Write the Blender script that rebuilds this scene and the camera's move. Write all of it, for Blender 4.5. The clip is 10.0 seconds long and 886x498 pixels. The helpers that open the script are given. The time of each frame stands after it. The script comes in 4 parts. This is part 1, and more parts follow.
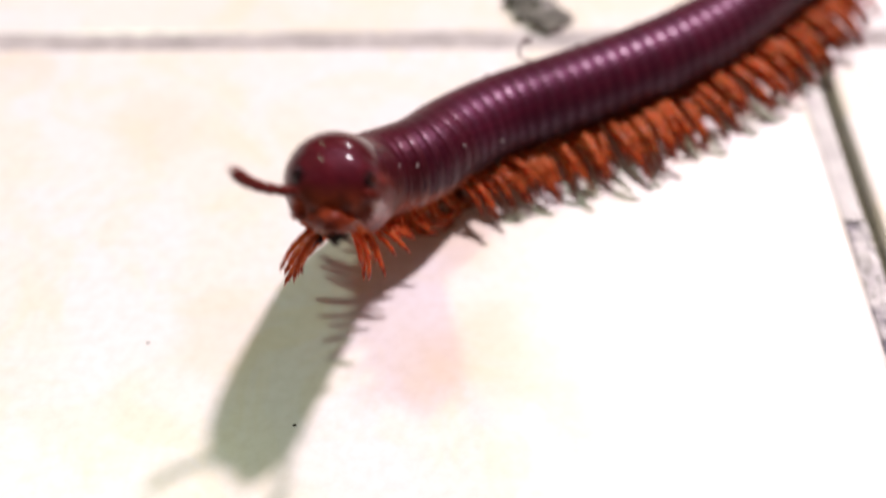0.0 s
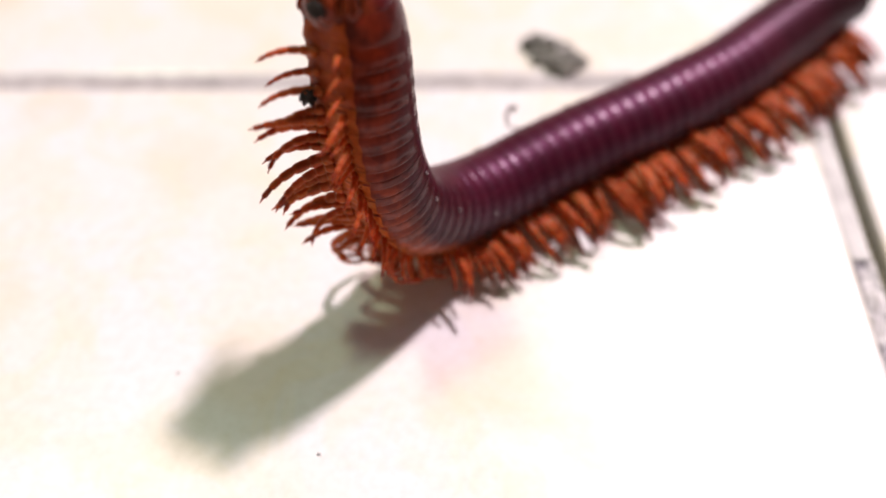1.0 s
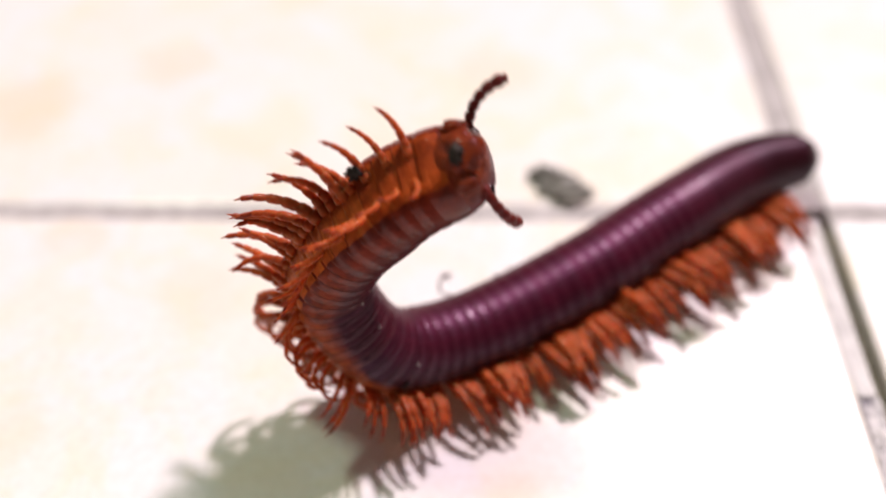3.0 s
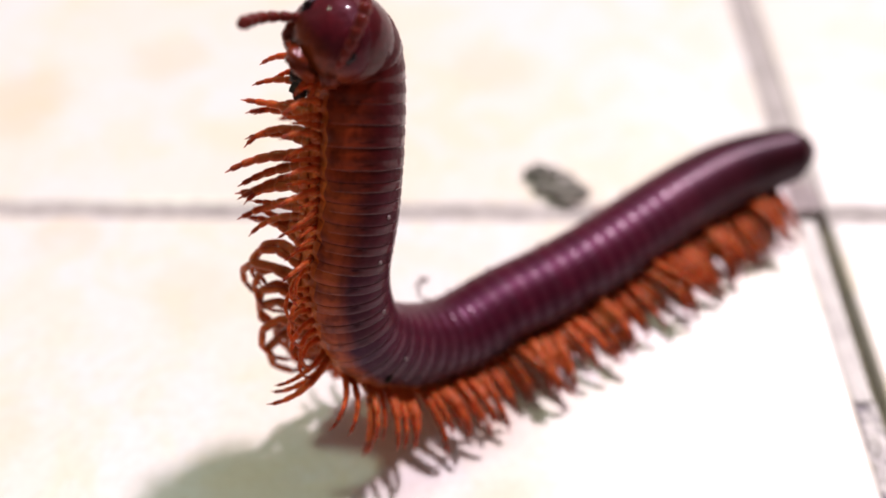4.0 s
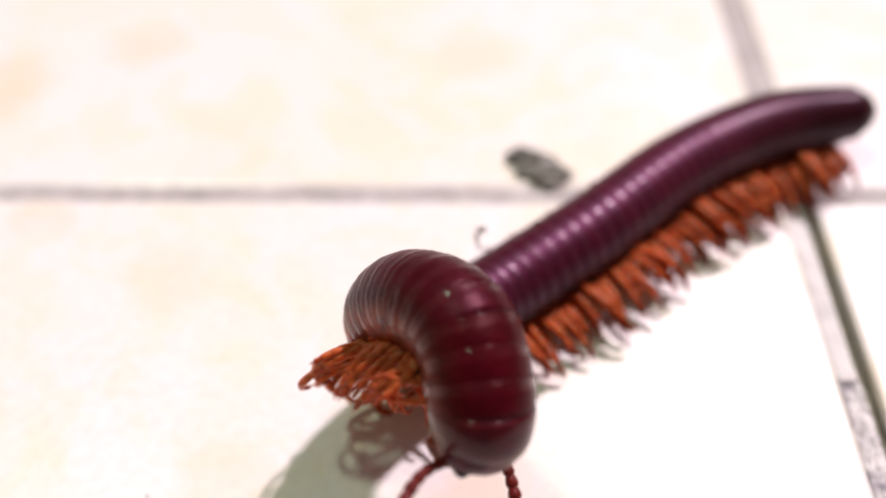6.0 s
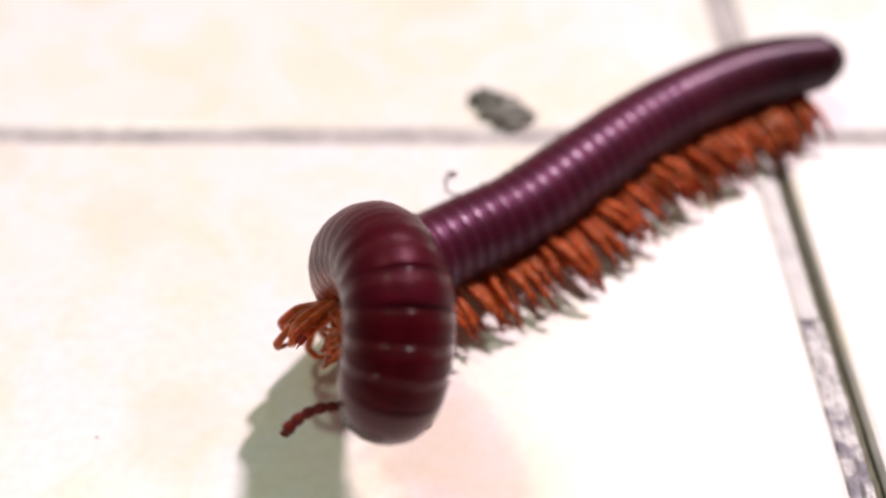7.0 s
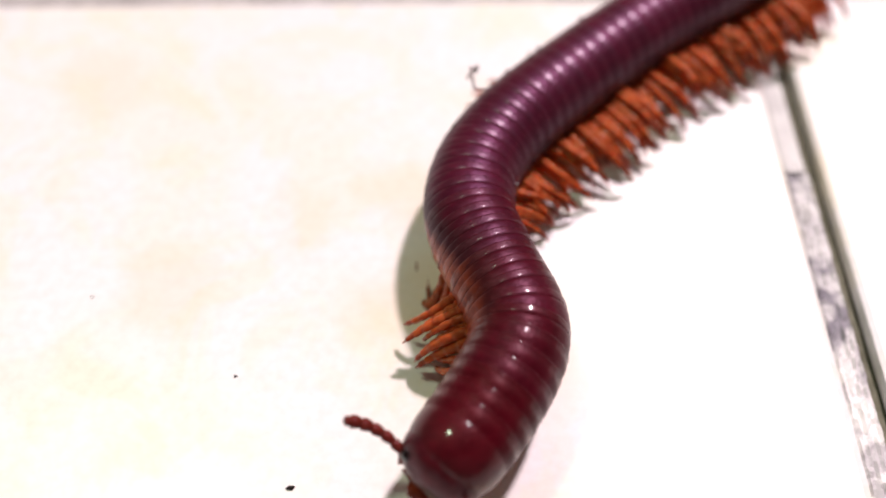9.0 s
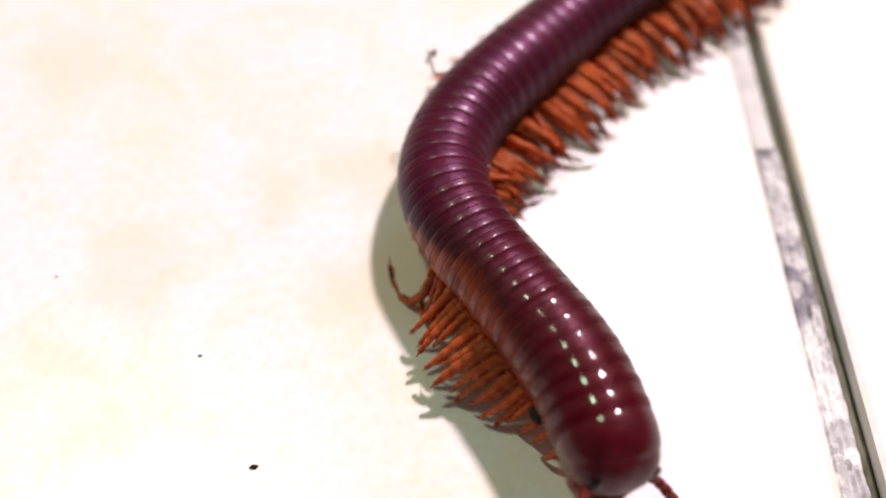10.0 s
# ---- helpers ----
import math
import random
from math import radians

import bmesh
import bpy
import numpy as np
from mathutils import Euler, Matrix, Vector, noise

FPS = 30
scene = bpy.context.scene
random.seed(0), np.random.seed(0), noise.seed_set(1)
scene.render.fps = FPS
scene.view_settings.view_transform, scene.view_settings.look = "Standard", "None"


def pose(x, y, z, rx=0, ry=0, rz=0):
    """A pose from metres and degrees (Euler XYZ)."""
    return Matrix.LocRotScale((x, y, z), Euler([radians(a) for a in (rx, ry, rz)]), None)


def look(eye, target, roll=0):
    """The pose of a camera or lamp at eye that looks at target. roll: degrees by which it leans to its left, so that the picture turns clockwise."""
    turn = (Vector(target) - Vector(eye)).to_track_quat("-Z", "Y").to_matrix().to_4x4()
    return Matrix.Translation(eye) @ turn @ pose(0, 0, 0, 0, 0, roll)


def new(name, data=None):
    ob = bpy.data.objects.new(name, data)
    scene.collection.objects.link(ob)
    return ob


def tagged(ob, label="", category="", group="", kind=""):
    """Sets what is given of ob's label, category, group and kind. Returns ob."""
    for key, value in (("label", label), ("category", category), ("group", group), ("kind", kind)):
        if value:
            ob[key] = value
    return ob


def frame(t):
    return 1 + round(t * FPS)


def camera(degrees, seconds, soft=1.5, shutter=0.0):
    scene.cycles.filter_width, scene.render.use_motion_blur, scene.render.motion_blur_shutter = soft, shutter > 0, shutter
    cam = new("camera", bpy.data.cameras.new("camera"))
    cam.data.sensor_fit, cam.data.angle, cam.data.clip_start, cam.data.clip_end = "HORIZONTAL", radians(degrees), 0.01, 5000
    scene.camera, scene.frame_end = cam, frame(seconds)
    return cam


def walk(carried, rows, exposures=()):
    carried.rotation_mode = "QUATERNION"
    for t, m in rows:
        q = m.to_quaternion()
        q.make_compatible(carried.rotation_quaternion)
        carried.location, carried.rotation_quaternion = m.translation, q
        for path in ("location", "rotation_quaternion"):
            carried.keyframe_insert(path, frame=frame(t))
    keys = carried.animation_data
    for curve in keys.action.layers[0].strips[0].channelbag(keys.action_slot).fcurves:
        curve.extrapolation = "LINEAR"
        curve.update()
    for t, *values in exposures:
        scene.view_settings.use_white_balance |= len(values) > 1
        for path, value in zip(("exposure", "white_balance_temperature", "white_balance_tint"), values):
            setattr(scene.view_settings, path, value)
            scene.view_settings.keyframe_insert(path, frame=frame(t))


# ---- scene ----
cam = camera(50, 10.0, soft=1.7, shutter=0.5)
cam.data.dof.use_dof = True
cam.data.dof.focus_distance = 0.081
cam.data.dof.aperture_fstop = 10.0
walk(cam, [
    (0, pose(-0.04493, -0.08525, 0.07791, 35.17, -0.16, -0.57)),
    (0.3, pose(-0.04547, -0.08596, 0.07867, 34.56, -0.04, -0.33)),
    (0.5, pose(-0.04574, -0.08637, 0.07917, 34.94, 0.03, -0.16)),
    (0.7, pose(-0.04580, -0.08660, 0.08005, 35.76, 0.06, -0.10)),
    (1, pose(-0.04578, -0.08668, 0.08098, 36.96, 0.15, 0.19)),
    (1.5, pose(-0.04567, -0.08665, 0.08272, 39.92, 0.31, 0.26)),
    (2, pose(-0.04556, -0.08619, 0.08442, 42.04, 0.49, 0.61)),
    (2.3, pose(-0.04578, -0.08582, 0.08518, 42.44, 0.65, 0.79)),
    (2.5, pose(-0.04568, -0.08572, 0.08569, 42.40, 0.68, 0.65)),
    (2.7, pose(-0.04549, -0.08493, 0.08557, 42.40, 0.63, 0.90)),
    (3.8, pose(-0.04426, -0.08234, 0.08611, 41.31, 0.61, 0.83)),
    (4, pose(-0.04415, -0.08183, 0.08618, 41.29, 0.61, 1.15)),
    (4.5, pose(-0.04403, -0.08194, 0.08656, 41.79, 0.78, 1.25)),
    (4.8, pose(-0.04382, -0.08207, 0.08622, 42.00, 0.80, 1.13)),
    (5, pose(-0.04377, -0.08215, 0.08595, 42.15, 0.78, 1.45)),
    (5.2, pose(-0.04362, -0.08235, 0.08532, 42.28, 0.83, 1.07)),
    (6.3, pose(-0.04184, -0.08384, 0.08191, 41.33, 0.29, 0.68)),
    (6.5, pose(-0.04137, -0.08415, 0.08132, 40.77, 0.18, 0.50)),
    (7, pose(-0.03980, -0.08427, 0.07956, 39.88, -0.20, 0.05)),
    (7.3, pose(-0.03845, -0.08398, 0.07818, 39.21, -0.48, -0.50)),
    (7.5, pose(-0.03871, -0.08416, 0.07801, 38.73, -0.56, -0.23)),
    (7.7, pose(-0.03799, -0.08463, 0.07815, 38.03, -0.79, -0.54)),
    (8, pose(-0.03727, -0.08524, 0.07828, 36.39, -1.02, -1.02)),
    (8.2, pose(-0.03789, -0.08576, 0.07825, 34.85, -0.95, -0.55)),
    (8.5, pose(-0.03897, -0.08668, 0.07840, 34.16, -0.65, -0.77)),
    (9, pose(-0.03983, -0.08678, 0.07802, 33.06, -0.20, -1.08)),
    (9.3, pose(-0.03953, -0.08675, 0.07779, 32.70, -0.16, -1.21)),
    (9.5, pose(-0.03918, -0.08672, 0.07770, 32.33, -0.20, -1.15)),
    (9.8, pose(-0.03814, -0.08693, 0.07761, 32.01, -0.31, -1.41)),
    (10, pose(-0.03730, -0.08693, 0.07746, 32.01, -0.44, -1.47)),
])

# ---- light: two ceiling lamps of a plain room ----
world = bpy.data.worlds.new("world")
scene.world = world
world.use_nodes = True
world.node_tree.nodes["Background"].inputs["Color"].default_value = (0.02, 0.02, 0.02, 1)
world.node_tree.nodes["Background"].inputs["Strength"].default_value = 0.2
scene.view_settings.exposure = 0.0

CEILING = 2.6
BULB = Vector((0.93, 1.32, 2.46))
PANEL = Vector((-0.86, 0.62, 2.55))


def area_lamp(name, place, watts, colour, size, target):
    data = bpy.data.lights.new(name, "AREA")
    data.shape, data.size, data.energy, data.color = "DISK", size, watts, colour
    ob = new(name, data)
    ob.matrix_world = look(place, target)
    return ob


area_lamp("bulb_light", BULB, 104, (1.0, 0.83, 0.90), 0.24, (-0.03, -0.03, 0))
area_lamp("panel_light", PANEL, 19.5, (0.80, 1.0, 0.72), 0.28, (-0.86, 0.62, 0))


# ---- materials ----
def material(name, rough=0.5, metal=0.0, coat=0.0, coat_rough=0.15, sss=0.0, sss_scale=0.001, sss_radius=(1.0, 0.3, 0.15), spec=0.5):
    m = bpy.data.materials.new(name)
    m.use_nodes = True
    b = m.node_tree.nodes["Principled BSDF"]
    b.inputs["Roughness"].default_value = rough
    b.inputs["Metallic"].default_value = metal
    b.inputs["Coat Weight"].default_value = coat
    b.inputs["Coat Roughness"].default_value = coat_rough
    b.inputs["Subsurface Weight"].default_value = sss
    b.inputs["Subsurface Scale"].default_value = sss_scale
    b.inputs["Subsurface Radius"].default_value = sss_radius
    b.inputs["Specular IOR Level"].default_value = spec
    return m, m.node_tree.nodes, m.node_tree.links, b


def coords(nt, ln, kind="Object"):
    return nt.new("ShaderNodeTexCoord").outputs[kind]


def noise_tex(nt, ln, vec, scale, detail=4.0, rough=0.55, distort=0.0):
    n = nt.new("ShaderNodeTexNoise")
    n.inputs["Scale"].default_value = scale
    n.inputs["Detail"].default_value = detail
    n.inputs["Roughness"].default_value = rough
    n.inputs["Distortion"].default_value = distort
    if vec:
        ln.new(vec, n.inputs["Vector"])
    return n.outputs["Fac"]


def ramp(nt, ln, fac, stops):
    r = nt.new("ShaderNodeValToRGB")
    e = r.color_ramp.elements
    while len(e) < len(stops):
        e.new(0.5)
    for el, (p, c) in zip(e, stops):
        el.position, el.color = p, (*c, 1) if len(c) == 3 else c
    ln.new(fac, r.inputs["Fac"])
    return r.outputs["Color"]


def mix(nt, ln, fac, a, b, how="MIX"):
    n = nt.new("ShaderNodeMix")
    n.data_type, n.blend_type = "RGBA", how
    for key, v in (("Factor", fac), ("A", a), ("B", b)):
        sock = [s for s in n.inputs if s.name == key and s.type == ("VALUE" if key == "Factor" else "RGBA")][0]
        if isinstance(v, (int, float)):
            sock.default_value = v
        elif isinstance(v, tuple):
            sock.default_value = (*v, 1)
        else:
            ln.new(v, sock)
    return [s for s in n.outputs if s.type == "RGBA"][0]


def bump(nt, ln, b, height, strength, distance):
    n = nt.new("ShaderNodeBump")
    n.inputs["Strength"].default_value = strength
    n.inputs["Distance"].default_value = distance
    ln.new(height, n.inputs["Height"])
    ln.new(n.outputs["Normal"], b.inputs["Normal"])


def chitin(name, dark, light, rough, coat, sss=0.0, coat_rough=0.15, scale=700.0, spec=0.2, bumpy=0.25, sheen=(0.95, 0.55, 0.85), under=None, flank=None, cut=(-0.0012, -0.0028)):
    """Horny shell of the animal: mottled at two scales, finely wrinkled."""
    m, nt, ln, b = material(name, rough, coat=coat, coat_rough=coat_rough, sss=sss, sss_scale=0.0012, spec=spec)
    b.inputs["Specular Tint"].default_value = (*sheen, 1)
    b.inputs["IOR"].default_value = 1.38
    b.inputs["Coat IOR"].default_value = 1.4
    v = coords(nt, ln)
    info = nt.new("ShaderNodeObjectInfo")
    big = noise_tex(nt, ln, v, scale * 0.35, 2)
    fine = noise_tex(nt, ln, v, scale * 2.2, 5)
    c = ramp(nt, ln, big, [(0.3, dark), (0.72, light)])
    c2 = ramp(nt, ln, fine, [(0.35, tuple(x * 0.72 for x in dark)), (0.7, light)])
    c = mix(nt, ln, 0.35, c, c2)
    var = ramp(nt, ln, info.outputs["Random"], [(0.0, (0.82, 0.82, 0.82)), (1.0, (1.15, 1.15, 1.15))])
    c = mix(nt, ln, 1.0, c, var, "MULTIPLY")
    if under:
        # flanks go grey-brown, with shade put into the colour; the belly turns orange, in blotches
        sep = nt.new("ShaderNodeSeparateXYZ")
        ln.new(v, sep.inputs[0])
        spot = noise_tex(nt, ln, nt.new("ShaderNodeNewGeometry").outputs["Position"], scale * 0.9, 3)
        add = nt.new("ShaderNodeMath")
        add.operation = "MULTIPLY_ADD"
        ln.new(spot, add.inputs[0])
        add.inputs[1].default_value = 0.0014
        ln.new(sep.outputs["Z"], add.inputs[2])

        def below(hi, lo):
            mr = nt.new("ShaderNodeMapRange")
            mr.inputs["From Min"].default_value, mr.inputs["From Max"].default_value = hi + 0.0007, lo + 0.0007
            mr.interpolation_type = "SMOOTHSTEP"
            ln.new(add.outputs[0], mr.inputs["Value"])
            return mr.outputs["Result"]

        if flank:
            side = ramp(nt, ln, fine, [(0.3, tuple(x * 0.6 for x in flank)), (0.7, flank)])
            c = mix(nt, ln, below(0.0024, -0.0004), c, side)
        low = mix(nt, ln, 0.5, ramp(nt, ln, fine, [(0.3, tuple(x * 0.5 for x in under)), (0.7, under)]), ramp(nt, ln, spot, [(0.40, tuple(x * 0.18 for x in under)), (0.56, under)]))
        c = mix(nt, ln, below(*cut), c, low)
    ln.new(c, b.inputs["Base Color"])
    bump(nt, ln, b, fine, bumpy, 0.00012)
    return m


def blend(a, b, q):
    return tuple(x + (y - x) * q for x, y in zip(a, b))


UNDER = (0.54, 0.120, 0.025)
# red-brown at the front; farther back darkened to paint in the lower body's shade
FLANK_SHADES = [blend((0.075, 0.008, 0.005), (0.024, 0.007, 0.009), k) for k in (0.0, 0.3, 0.5, 0.7, 1.0)]
CUTS = [(0.0006, -0.0020), (0.0004, -0.0022), (0.0, -0.0024), (-0.0006, -0.0026), (-0.0012, -0.0028)]
UNDERS = [blend((0.17, 0.015, 0.005), UNDER, k) for k in (0.05, 0.15, 0.35, 0.7, 1.0)]


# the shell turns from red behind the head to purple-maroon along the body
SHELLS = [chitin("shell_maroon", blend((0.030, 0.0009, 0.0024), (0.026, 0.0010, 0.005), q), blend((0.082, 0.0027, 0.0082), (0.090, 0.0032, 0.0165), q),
                 0.40 + 0.01 * q, 0.68 - 0.40 * q, coat_rough=0.10 + 0.12 * q * q, sss=0.08 - 0.05 * q, bumpy=0.5, spec=0.25 + 0.60 * q, sheen=(0.97, 0.40 + 0.05 * q, 0.45 + 0.37 * q), under=UNDERS[round(q * 4)], flank=FLANK_SHADES[round(q * 4)], cut=CUTS[round(q * 4)]) for q in (0.0, 0.25, 0.5, 0.75, 1.0)]
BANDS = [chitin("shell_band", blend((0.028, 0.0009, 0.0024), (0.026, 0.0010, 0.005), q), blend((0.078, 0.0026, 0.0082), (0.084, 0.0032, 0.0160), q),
                0.36 + 0.08 * q, 0.0, bumpy=0.5, spec=0.25 + 0.35 * q, sheen=(0.97, 0.38, 0.42 + 0.38 * q), under=UNDERS[round(q * 4)], flank=FLANK_SHADES[round(q * 4)], cut=CUTS[round(q * 4)]) for q in (0.0, 0.25, 0.5, 0.75, 1.0)]
# darker towards the tail
for q in (0.2, 0.4, 0.6, 0.8, 1.0):
    SHELLS.append(chitin("shell_tail", blend((0.026, 0.0010, 0.005), (0.012, 0.0007, 0.002), q), blend((0.090, 0.0032, 0.0165), (0.036, 0.0018, 0.005), q), 0.42, 0.24, coat_rough=0.22, bumpy=0.5,
                         spec=0.8 - 0.45 * q, sheen=(0.97, 0.45, 0.82), under=UNDER, flank=FLANK_SHADES[4]))
    BANDS.append(SHELLS[-1])
SHELL = SHELLS[-1]
BELLIES = [chitin("belly_orange", blend((0.11, 0.014, 0.004), (0.24, 0.032, 0.004), k), blend((0.38, 0.062, 0.010), (0.72, 0.170, 0.036), k),
                  0.45, 0.1, sss=0.3, bumpy=0.9, spec=0.12) for k in (0.1, 0.7, 1.0, 1.0, 1.0)]
HEAD = chitin("head_red_brown", (0.034, 0.0028, 0.006), (0.105, 0.007, 0.013), 0.42, 0.4, coat_rough=0.09, sss=0.1, bumpy=1.0, under=(0.24, 0.040, 0.010), cut=(0.0003, -0.0018))
FACE = chitin("face_amber", (0.09, 0.011, 0.005), (0.26, 0.045, 0.012), 0.30, 0.25, sss=0.3, bumpy=0.7)
LEG = chitin("leg_orange", (0.25, 0.042, 0.012), (0.60, 0.145, 0.042), 0.38, 0.15, sss=0.8, sheen=(1.0, 0.8, 0.6))
LEG_TIP = chitin("leg_tip_brown", (0.14, 0.022, 0.009), (0.36, 0.072, 0.022), 0.35, 0.2, sss=0.5)
ANTENNA = chitin("antenna_red_brown", (0.09, 0.010, 0.007), (0.21, 0.030, 0.020), 0.35, 0.2, sss=0.1)
# dark lines along the hind lip and suture of each ring
GROOVE = chitin("groove_dark", (0.018, 0.0025, 0.004), (0.045, 0.006, 0.009), 0.7, 0.0, spec=0.05)
EYE = chitin("eye_black", (0.006, 0.004, 0.004), (0.016, 0.008, 0.008), 0.2, 0.5)
GRIT = chitin("grit_black", (0.012, 0.010, 0.009), (0.07, 0.06, 0.05), 0.7, 0.0, bumpy=0.8)
FIBRE = chitin("fibre_pale", (0.22, 0.17, 0.17), (0.36, 0.30, 0.30), 0.5, 0.0)


STAINS = [(-64.5, -41.0, 5.5, 0.30), (-52.4, -32.2, 4.5, 0.22), (-42.9, -28.1, 4.0, 0.30), (-87.3, 30.4, 5.5, 0.35), (-107.4, 21.1, 7.5, 0.42), (-39.9, 30.2, 7.0, 0.28),
          (-93.1, -4.5, 4.0, 0.35), (-40.8, -41.9, 6.5, 0.42), (-29.0, -46.0, 8.0, 0.48), (-75.2, -13.6, 5.0, 0.20), (-64.2, -56.2, 4.5, 0.25), (-92.7, -32.4, 4.5, 0.22)]


def tile_material():
    m, nt, ln, b = material("glazed_tile", 0.32, coat=0.15, coat_rough=0.2)
    geo = nt.new("ShaderNodeNewGeometry").outputs["Position"]
    big = noise_tex(nt, ln, geo, 34, 2, 0.5, 0.6)
    mid = noise_tex(nt, ln, geo, 85, 3, 0.55, 1.2)
    fine = noise_tex(nt, ln, geo, 900, 4)
    c = ramp(nt, ln, big, [(0.44, (0.87, 0.853, 0.862)), (0.58, (0.88, 0.83, 0.72)), (0.68, (0.88, 0.79, 0.67))])
    c2 = ramp(nt, ln, mid, [(0.46, (0.89, 0.873, 0.882)), (0.60, (0.88, 0.83, 0.71))])
    c = mix(nt, ln, 0.55, c, c2)
    c3 = ramp(nt, ln, fine, [(0.25, (0.93, 0.92, 0.90)), (0.6, (1, 1, 1))])
    c = mix(nt, ln, 1.0, c, c3, "MULTIPLY")
    # old beige stains with ragged rims: place in millimetres, radius, strength
    for sx, sy, sr, k in STAINS:
        off = nt.new("ShaderNodeVectorMath")
        off.operation = "DISTANCE"
        warp = nt.new("ShaderNodeVectorMath")
        warp.operation = "MULTIPLY_ADD"
        wob = nt.new("ShaderNodeTexNoise")
        wob.inputs["Scale"].default_value = 110
        wob.inputs["Detail"].default_value = 4
        ln.new(geo, wob.inputs["Vector"])
        ln.new(wob.outputs["Color"], warp.inputs[0])
        warp.inputs[1].default_value = (0.012, 0.012, 0)
        ln.new(geo, warp.inputs[2])
        ln.new(warp.outputs[0], off.inputs[0])
        off.inputs[1].default_value = (sx * 0.001 + 0.006, sy * 0.001 + 0.006, 0)
        mr = nt.new("ShaderNodeMapRange")
        mr.interpolation_type = "SMOOTHSTEP"
        mr.inputs["From Min"].default_value, mr.inputs["From Max"].default_value = sr * 0.0013, sr * 0.0004
        mr.inputs["To Max"].default_value = k
        ln.new(off.outputs["Value"], mr.inputs["Value"])
        c = mix(nt, ln, mr.outputs["Result"], c, (0.80, 0.64, 0.42))
    ln.new(c, b.inputs["Base Color"])
    bump(nt, ln, b, mid, 0.1, 0.0002)
    return m


def plain_material(name, a, bcol, rough, scale, bumpy=0.3, depth=0.0003, lo=0.35, hi=0.65):
    m, nt, ln, b = material(name, rough)
    geo = nt.new("ShaderNodeNewGeometry").outputs["Position"]
    n1 = noise_tex(nt, ln, geo, scale, 5)
    n2 = noise_tex(nt, ln, geo, scale * 0.17, 2)
    c = mix(nt, ln, 0.5, ramp(nt, ln, n1, [(lo, a), (hi, bcol)]), ramp(nt, ln, n2, [(lo, a), (hi, bcol)]))
    ln.new(c, b.inputs["Base Color"])
    bump(nt, ln, b, n1, bumpy, depth)
    return m


TILE = tile_material()
GROUT = plain_material("grout_dirty", (0.075, 0.072, 0.045), (0.21, 0.20, 0.145), 0.9, 700)
GROUT_PALE = plain_material("grout_grey", (0.34, 0.315, 0.31), (0.62, 0.59, 0.58), 0.9, 420)
CHIPS = plain_material("crumbled_grout", (0.24, 0.22, 0.26), (0.93, 0.90, 0.89), 0.7, 330, 0.9, 0.0005, 0.43, 0.53)
SOUND = plain_material("sound_grout", (0.60, 0.58, 0.58), (0.86, 0.84, 0.83), 0.7, 420, 0.5, 0.0003, 0.38, 0.6)
WALL = plain_material("wall_paint", (0.12, 0.10, 0.09), (0.17, 0.15, 0.13), 0.8, 30)
CEIL = plain_material("ceiling_paint", (0.10, 0.09, 0.085), (0.14, 0.13, 0.12), 0.85, 30)
METAL = plain_material("lamp_white_metal", (0.7, 0.7, 0.7), (0.8, 0.8, 0.8), 0.4, 60)
DEBRIS = plain_material("debris_grey", (0.035, 0.035, 0.030), (0.36, 0.35, 0.31), 0.85, 900, 0.8, 0.0003)


def glow(name, colour, strength):
    m = bpy.data.materials.new(name)
    m.use_nodes = True
    b = m.node_tree.nodes["Principled BSDF"]
    b.inputs["Base Color"].default_value = (0.8, 0.8, 0.8, 1)
    b.inputs["Emission Color"].default_value = (*colour, 1)
    b.inputs["Emission Strength"].default_value = strength
    return m


# ---- mesh helpers ----
def finish(bm, name, mats, smooth=True):
    me = bpy.data.meshes.new(name)
    bm.normal_update()
    bm.to_mesh(me)
    bm.free()
    for m in mats:
        me.materials.append(m)
    if smooth:
        me.polygons.foreach_set("use_smooth", [True] * len(me.polygons))
    return me


def part(name, me, parent, label=""):
    ob = new(name, me)
    ob.parent = parent
    return tagged(ob, label)


def box(bm, lo, hi, bevel=0.0):
    r = bmesh.ops.create_cube(bm, size=1.0)
    for v in r["verts"]:
        v.co = Vector(((lo[i] + hi[i]) / 2 + v.co[i] * (hi[i] - lo[i]) for i in range(3)))
    if bevel:
        edges = list({e for v in r["verts"] for e in v.link_edges})
        bmesh.ops.bevel(bm, geom=edges, offset=bevel, segments=2, affect="EDGES", profile=0.6)


def loft(bm, loops, close_start=True, close_end=True, mat=None):
    """Joins loops of points, each as long as the next, into a skin."""
    rings = [[bm.verts.new(p) for p in lp] for lp in loops]
    n = len(rings[0])
    faces = []
    for a, b in zip(rings, rings[1:]):
        for k in range(n):
            faces.append(bm.faces.new((a[k], a[(k + 1) % n], b[(k + 1) % n], b[k])))
    if close_start:
        faces.append(bm.faces.new(rings[0][::-1]))
    if close_end:
        faces.append(bm.faces.new(rings[-1]))
    if mat is not None:
        for f in faces:
            f.material_index = mat
    return faces


def tube(bm, pts, radii, sides=8, mat=0):
    """A tube through points, its own frame carried along."""
    loops = []
    up = Vector((0.3, 0.2, 1)).normalized()
    for i, p in enumerate(pts):
        a, b = pts[max(i - 1, 0)], pts[min(i + 1, len(pts) - 1)]
        t = (Vector(b) - Vector(a)).normalized()
        s = t.cross(up).normalized()
        up = s.cross(t).normalized()
        loops.append([Vector(p) + radii[i] * (math.cos(w) * s + math.sin(w) * up) for w in [2 * math.pi * k / sides for k in range(sides)]])
    return loft(bm, loops, mat=mat)


MM = 0.001

# ---- the room ----
HALF = 1.65


